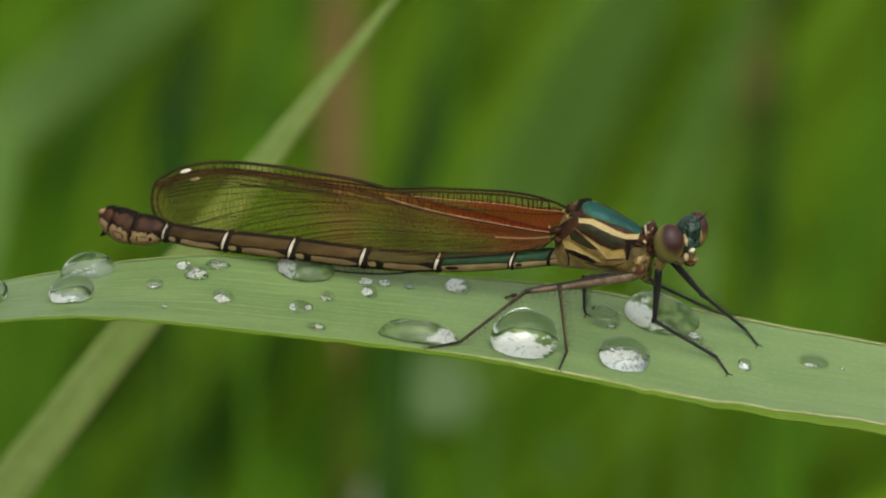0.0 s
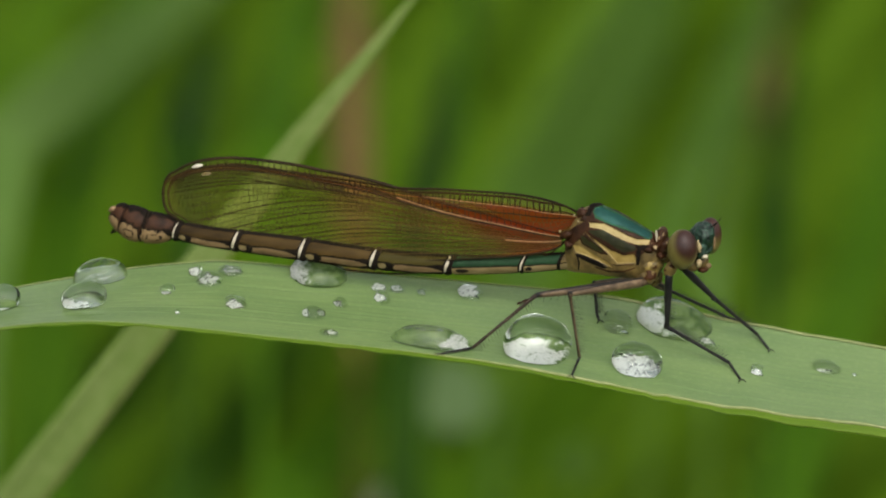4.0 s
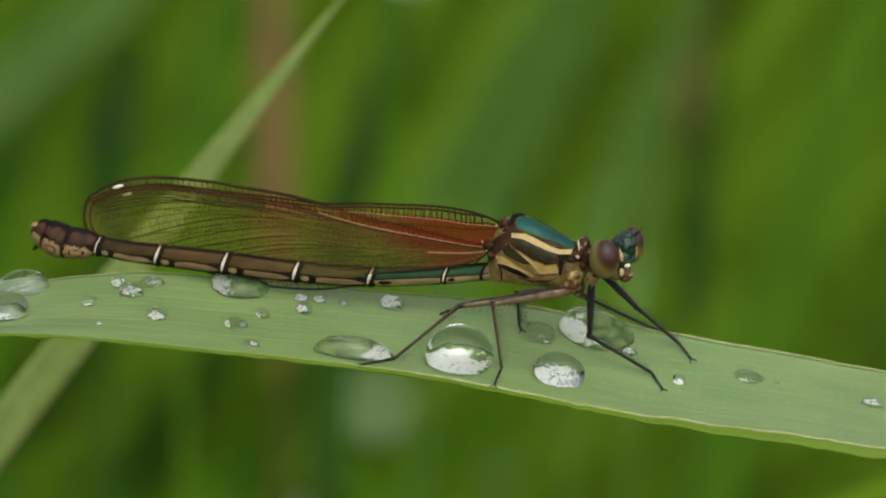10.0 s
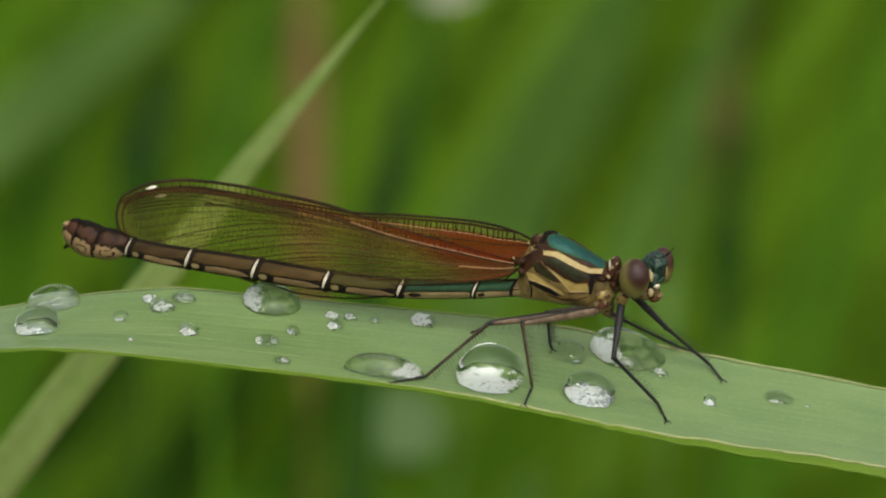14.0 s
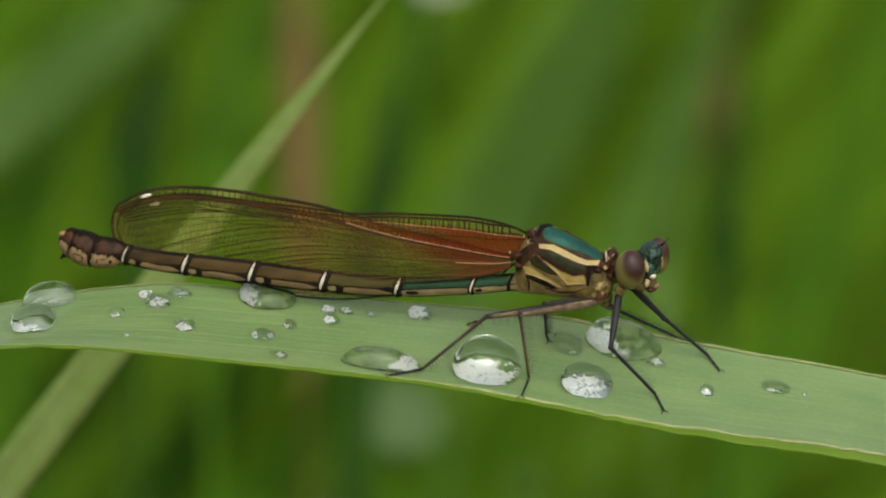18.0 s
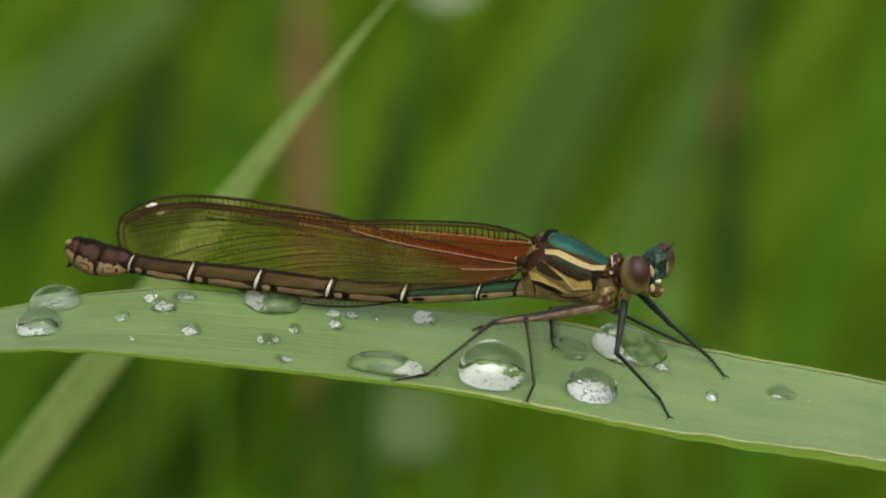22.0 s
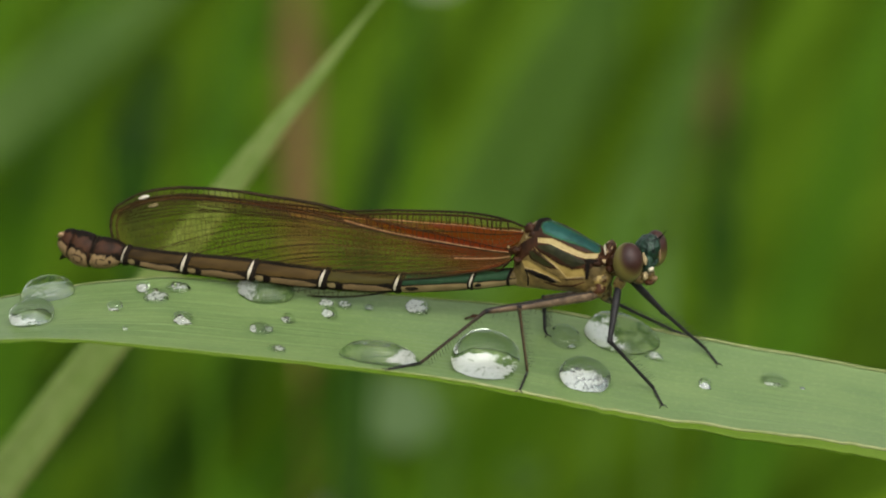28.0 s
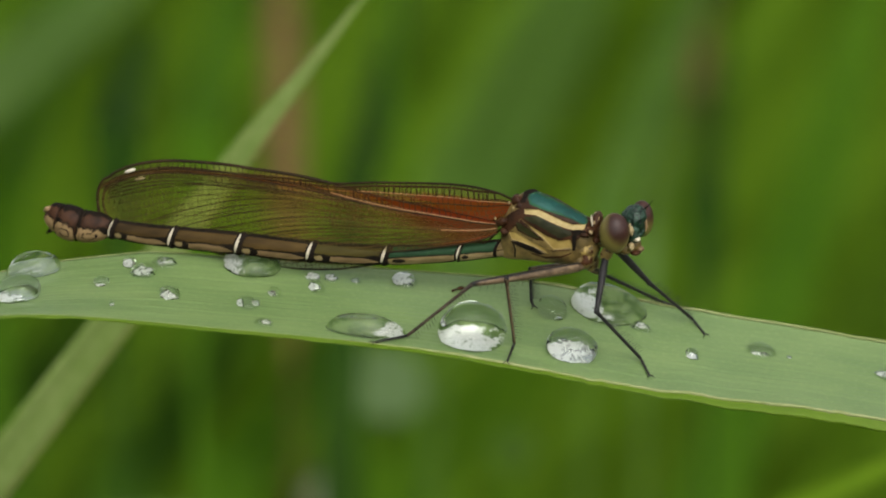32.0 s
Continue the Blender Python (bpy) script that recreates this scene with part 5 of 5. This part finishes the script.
# ---- grass behind, far out of focus ----
def back_blade(u1, v1, u2, v2, y, width, mat, label, name="grass_shoot", over=0.25, waist=1.0, lean=120, facing=(0.1, -1, 0.15)):
    """A blade or stalk seen from u1, v1 (upper) to u2, v2 (lower), y mm behind, that goes on down to the ground."""
    a, b = spot(u1, v1, y + lean), spot(u2, v2, y)
    d = b - a
    top = a - d * over
    level = ground_at(b.y) - 0.02
    foot = b + d * ((level - b.z) / d.z if d.z < -0.02 else 1.0)
    foot.x = b.x + max(-0.25, min(0.25, foot.x - b.x))
    foot.z = min(level, b.z - 0.01)
    ob = thing(name, label, "grass", "grass behind the leaf", at=Matrix.Translation(foot))
    path, widths = [], []
    bend = noise.noise(Vector((u1, v1, y))) * 0.01
    for i in range(15):
        t = i / 14
        p = top.lerp(b, t * 1.6) if t < 0.625 else b.lerp(foot, (t - 0.625) / 0.375)
        p = p + Vector((bend * math.sin(t * math.pi), 0, 0)) - foot
        path.append(p)
        widths.append(width / 1000 * (0.25 + 0.75 * min(1, t * 4)) * (1 if t < 0.6 else waist))
    part("blade", ribbon(path, widths, Vector(facing)), mat, ob)
    bm = bmesh.new()
    tube(bm, [p + Vector(facing).normalized() * -0.0002 for p in path], [w * 0.04 for w in widths], 6)
    part("midrib", bm, mat, ob)
    return ob


for row in (
    (-21.59, 19.18, -28.48, 0.80, 240, 7.2, M_GRASS, "fresh green grass blade far behind"),
    (-17.38, 18.03, -32.31, 6.16, 190, 7.1, M_GRASS_MIST, "broad grey-green grass blade far behind"),
    (-7.04, 19.18, -6.58, 0.61, 230, 4.2, M_STRAW, "dead tan grass stalk far behind", "dry_stalk", 0.25, 0.08),
    (14.01, 19.18, 3.67, 0.80, 270, 13.0, M_GRASS_GREY, "tall grey-green grass blade far behind", "grass_shoot", 0.25, 0.12),
    (22.90, 19.18, 22.10, 12.80, 300, 4.0, M_STRAW_OLD, "old brown grass stalk far behind", "dry_stalk", 0.25, 0.02),
    (-9.34, 19.18, -12.02, 5.40, 210, 5.6, M_GRASS, "fresh green grass blade far behind", "grass_shoot", 0.25, 0.2),
    (-25.42, 19.18, -30.77, 9.22, 260, 8.7, M_GRASS_FRESH, "fresh green grass blade far behind"),
    (22.05, 19.18, 14.01, 0.04, 220, 5.0, M_GRASS_GREY, "tall grey-green grass blade far behind", "grass_shoot", 0.25, 0.12),
    (20.60, 11.00, 18.60, -2.50, 210, 2.6, M_GRASS_MIST, "pale grey-green grass blade far behind", "grass_shoot", 0.15, 0.12),
    (32.76, 16.88, 22.81, -10.68, 250, 8.6, M_GRASS, "fresh green grass blade far behind"),
    # dark blades set where only shade lies between the grass
    (1.38, 18.41, -3.60, 0.80, 200, 4.2, M_GRASS_SHADE, "dark green grass blade in the shade"),
    (-15.80, 15.00, -17.30, 7.00, 170, 5.4, M_GRASS_SHADE, "dark green grass blade in the shade", "grass_shoot", 0.05, 0.15),
    (22.90, 13.00, 21.90, 1.50, 230, 4.8, M_GRASS_SHADE, "dark green grass blade in the shade", "grass_shoot", 0.12, 0.15),
    (-18.53, -3.79, -27.71, -13.74, 230, 9.6, M_GRASS_HALF_SHADE, "dark green grass blade in the shade"),
    (35.83, -14.74, 15.92, -23.16, 90, 1.9, M_GRASS_LIGHT, "bright green grass blade low behind", "grass_shoot", 0.25, 1.0, 0),
    (-8.57, -19.70, -26.18, -20.80, 150, 6.8, M_GRASS_MIST, "pale grey-green grass blade low behind", "grass_shoot", 0.25, 1.0, 0),
    (11.33, -6.85, 0.61, -17.57, 280, 11.1, M_GRASS_FRESH, "fresh green grass blade far behind"),
    (-10.10, -5.32, -20.44, -17.57, 220, 8.2, M_GRASS_HALF_SHADE, "dark green grass blade in the shade"),
    (-3.22, -6.09, -12.78, -16.80, 200, 7.3, M_GRASS, "fresh green grass blade low behind"),):
    back_blade(*row)


def short_leaf(name, label, u1, v1, u2, v2, y, width, mat):
    """A leaf tip on a thin stalk that rises from the ground."""
    a, b = spot(u1, v1, y), spot(u2, v2, y)
    foot = Vector((b.x, b.y, ground_at(b.y) - 0.01))
    ob = thing(name, label, "leaf", at=Matrix.Translation(foot))
    shape = (0.15, 0.7, 0.95, 1.0, 0.95, 0.7, 0.15)
    part("leaf_tip", ribbon([a.lerp(b, k / 6) - foot for k in range(7)], [width / 1000 * s for s in shape], Vector((0, -1, 0.3)), 0.1), mat, ob)
    bm = bmesh.new()
    tube(bm, [b - foot, b.lerp(foot, 0.5) - foot + Vector((0.004, 0.004, 0)), Vector()], [0.0006, 0.0007, 0.0008], 6)
    part("leaf_stalk", bm, M_GRASS, ob)


M_WITHERED = surface("withered", (0.17, 0.19, 0.11), (0.26, 0.27, 0.18), 0.6, grain=400, blotch=60, bump=0)
short_leaf("withered_leaf", "pale withered leaf tip among the grass blades", 4.63, 19.87, 0.42, 19.48, 230, 2.8, M_WITHERED)
short_leaf("pale_leaf", "pale grey-green leaf tip low among the grass", 0.80, -7.23, -1.61, -11.90, 210, 9.5, M_GRASS_PALE)
short_leaf("withered_leaf", "pale withered leaf tip low among the grass", -4.00, -15.60, -5.20, -18.60, 200, 4.6, M_WITHERED)
short_leaf("pale_leaf", "pale grey-green leaf tip low among the grass", 8.65, -12.59, 7.69, -15.66, 230, 5.0, M_GRASS_GREY)


def thicket(name, label, count, y0, y1, seed, mat, width, tall, spread, clear=0.0, soft=False):
    """Many blades in one mesh: far grass that nobody could count."""
    rnd = random.Random(seed)
    vs, fs = [], []
    for _ in range(count):
        y = rnd.uniform(y0, y1)
        x = rnd.uniform(-1, 1) * (spread[0] + spread[1] * abs(y + 0.34))
        if soft:
            # thins out all round
            turn_at, out = rnd.uniform(0, 2 * math.pi), abs(rnd.gauss(0, 0.55))
            x, y = spread[0] * out * math.cos(turn_at), (y0 + y1) / 2 + (y1 - y0) / 2 * out * math.sin(turn_at)
            if y0 < 1.0 and y > y1:
                y = 2 * y1 - y
            if y0 >= 1.0 and y < y0:
                y = 2 * y0 - y
        if abs(x) < clear:
            x = math.copysign(clear + abs(x), x)
        h = rnd.uniform(*tall)
        lean, turn = rnd.gauss(0.5, 0.25), rnd.uniform(-0.7, 0.7)
        ahead = rnd.uniform(0.0, 0.7)
        w = rnd.uniform(0.6, 1.3) * width
        curl = rnd.uniform(0.0, 0.7)
        base = len(vs)
        z0 = ground_at(y) - 0.02
        for i in range(8):
            t = i / 7
            px = x + (lean * t + curl * lean * t * t) * h
            py = y + ahead * (t + curl * t * t) * h
            pz = z0 + h * (t - 0.3 * curl * t * t)
            ww = w * (0.7 + 0.6 * t if t < 0.5 else 2 * (1 - t) + 0.02) / 2
            dx, dy = math.cos(turn) * ww, math.sin(turn) * ww
            vs += [(px - dx, py - dy, pz), (px, py + 0.25 * ww, pz), (px + dx, py + dy, pz)]
        for i in range(7):
            k = base + 3 * i
            fs += [(k, k + 1, k + 4, k + 3), (k + 1, k + 2, k + 5, k + 4)]
    me = bpy.data.meshes.new(name)
    me.from_pydata(vs, [], fs)
    me.materials.append(mat)
    for p in me.polygons:
        p.use_smooth = True
    return tagged(new(name, me), label, "grass", kind="stuff")


thicket("bank_grass", "green grass covering the bank behind the leaf", 3200, 0.32, 1.0, 5, M_BANK, 0.013, (0.10, 0.24), (0.14, 0.25))
thicket("bank_grass", "green grass covering the bank to both sides", 3400, 0.25, 1.0, 9, M_BANK, 0.014, (0.10, 0.24), (2.4, 0.3), 0.3, True)
thicket("meadow_grass", "green meadow grass beyond the bank", 6500, 1.0, 4.0, 7, M_BANK, 0.03, (0.1, 0.25), (4.0, 0.1), 0.0, True)
thicket("meadow_grass", "green meadow grass round about", 9000, -4.2, 0.25, 8, M_BANK, 0.022, (0.1, 0.22), (4.5, 0.0), 0.0, True)
thicket("meadow_grass", "short green grass on the level ground", 1500, -3.4, 0.12, 12, M_BANK, 0.014, (0.05, 0.12), (0.42, 0.0))


# ---- what moves ----
def body_pose(dx, dz, turn):
    return Matrix.Translation(PIVOT + Vector((dx, 0, dz)) / 1000) @ pose(0, 0, 0, 0, 0, HEADING) @ pose(0, 0, 0, 0, turn, 0)


def bone(a, b, pole):
    """Pose of a rod that lies along +x, from a to b, with its upper side towards pole."""
    x = (b - a).normalized()
    y = pole.cross(x).normalized()
    z = x.cross(y)
    m = Matrix((x, y, z)).transposed().to_4x4()
    m.translation = a
    return m


def bend(hip, ankle, l1, l2, pole):
    """The knee of a leg between hip and ankle."""
    d = ankle - hip
    r = min(d.length, (l1 + l2) * 0.9999)
    x = d.normalized()
    along = (l1 * l1 - l2 * l2 + r * r) / (2 * r)
    side = (pole - x * pole.dot(x)).normalized()
    return hip + x * along + side * math.sqrt(max(l1 * l1 - along * along, 0))


def motions():
    body_rows = (
    (0, 0.00, -0.00, 0.00), (0.5, -0.00, -0.02, -0.12), (0.8, 0.00, 0.00, 0.20), (0.9, -0.11, 0.02, 0.70), (1, -0.37, 0.05, 3.30), (1.2, -0.33, 0.05, 2.84),
    (1.5, -0.20, 0.03, 1.84), (2, -0.21, 0.03, 1.60), (3, -0.17, 0.00, 1.19), (3.5, -0.17, 0.01, 1.01), (5.5, -0.17, -0.01, 0.76), (7, -0.15, -0.00, 0.62),
    (9, -0.13, 0.04, 0.39), (11.5, -0.12, 0.01, 0.35), (12, -0.14, 0.00, 0.80), (12.1, -0.34, 0.28, 1.98), (12.5, -0.48, 0.40, 2.48), (13, -0.34, 0.19, 1.92),
    (13.5, -0.29, 0.08, 2.54), (14, -0.24, 0.07, 2.04), (14.5, -0.20, 0.02, 1.48), (16.5, -0.08, 0.01, 1.08), (18, -0.12, 0.01, 0.68), (20, -0.09, 0.03, 0.31),
    (22, -0.07, 0.05, 0.09), (25, -0.07, 0.03, -0.04), (28, -0.04, 0.05, -0.13), (30, 0.02, 0.05, -0.03), (32, 0.01, 0.04, 0.07),)
    walk(fly, [(t, body_pose(dx, dz, turn)) for t, dx, dz, turn in body_rows])
    moved = [on_leaf(MOVED_FOOT[0], MOVED_FOOT[1]) + Vector((0, 0, 0.00022)), on_leaf(MOVED_FOOT[2], MOVED_FOOT[3]) + Vector((0, 0, 0.00009))]
    for k, (hip, knee, ankle, foot, l1, l2, l3, femur, tibia, tarsus) in enumerate(LEG_RIG):
        hip_w, knee_w, ankle_w, foot_w = (BODY_0 @ p for p in (hip, knee, ankle, foot))
        line = (ankle_w - hip_w).normalized()
        pole = knee_w - hip_w - line * (knee_w - hip_w).dot(line)
        rows = ([], [], [])
        for t, dx, dz, turn in body_rows:
            m = body_pose(dx, dz, turn)
            back = m.inverted()
            an, fo, out = ankle_w, foot_w, pole
            if k == 0:
                share = 0.0 if t <= 12 else 0.2 if t <= 13.05 else 1.0
                an, fo, out = ankle_w.lerp(moved[0], share), foot_w.lerp(moved[1], share), pole.normalized().lerp(Vector((-0.62, -0.76, -0.18)), share)
                if t in (12.5, 13):
                    an, fo = an + Vector((0, 0, 0.0003)), fo + Vector((0, 0, 0.0003))
            hp = m @ hip
            over = max(0.0, (an - hp).length - (l1 + l2) * 0.999)
            pull = (hp - an).normalized() * over
            an, fo = an + pull, fo + pull
            kn = bend(hp, an, l1, l2, out)
            h, n, a, f = (back @ p for p in (hp, kn, an, fo))
            p = back.to_3x3() @ out
            up = back.to_3x3() @ Vector((0, 0, 1))
            rows[0].append((t, bone(h, n, p)))
            rows[1].append((t, bone(n, a, p)))
            rows[2].append((t, bone(a, f, up)))
        for ob, rr in zip((femur, tibia, tarsus), rows):
            walk(ob, rr)
    walk(skull, [(t, pose(dx / 1000, 0, dz / 1000)) for t, dx, dz in (
    (0, 0.00, -0.00), (0.5, 0.02, 0.05), (1, 0.35, 0.03), (1.5, 0.22, 0.01), (2, 0.21, 0.05), (3, 0.22, 0.00),
    (3.5, 0.19, 0.02), (5.5, 0.21, 0.02), (7, 0.18, 0.00), (9, 0.20, -0.01), (11.5, 0.14, 0.01), (12, 0.19, 0.03),
    (12.5, 0.32, 0.11), (13, 0.20, 0.06), (13.5, 0.13, 0.10), (14, 0.11, 0.08), (14.5, 0.06, 0.08), (16.5, -0.01, 0.07),
    (18, 0.05, 0.02), (20, 0.02, 0.01), (22, 0.00, 0.00), (25, 0.01, 0.02), (28, -0.01, 0.01), (30, -0.05, 0.03),
    (32, -0.05, 0.04),)])
    lifts = (
    (0, 0.00), (0.5, 0.17), (1, 1.94), (1.5, 1.52), (2, 1.15), (3, 0.73),
    (3.5, 0.66), (5.5, 0.46), (7, 0.29), (9, -0.08), (11.5, -0.38), (12, -0.04),
    (12.5, 0.18), (13, 0.23), (13.5, 0.07), (14, -0.10), (14.5, 0.09), (16.5, -0.23),
    (18, -0.29), (20, -0.35), (22, -0.45), (25, -0.46), (28, -0.56), (30, -0.31),
    (32, -0.50),)
    for wings, flick in ((near_wings, (0.2, 0.5, 0.5)), (far_wings, (0.3, 2.0, 6.5))):
        rows = [r for r in lifts if r[0] < 0.6] + list(zip((0.7, 0.8, 0.9), flick)) + [r for r in lifts if r[0] > 0.95]
        for film in wings:
            root = film.location.copy()
            walk(film, [(t, Matrix.Translation(root) @ pose(0, 0, 0, 0, lift, 0)) for t, lift in rows])
    walk(stem, [(t, Matrix.Translation(STEM_AT + Vector((0.77 * d, 0, -0.638 * d)) / 1000)) for t, d in (
    (0, -0.08), (1, -0.16), (2, -0.06), (3, -0.02), (6, 0.21), (8, 0.33),
    (9, 0.28), (10, -0.05), (11.5, -0.16), (13, -0.42), (14, -0.48), (16.5, 0.50),
    (18, 0.31), (20, 0.11), (24, 0.11), (25.5, 0.23), (28, 0.45), (29, 0.78),
    (30, 1.18), (31, 1.49), (32, 1.73),)])


motions()
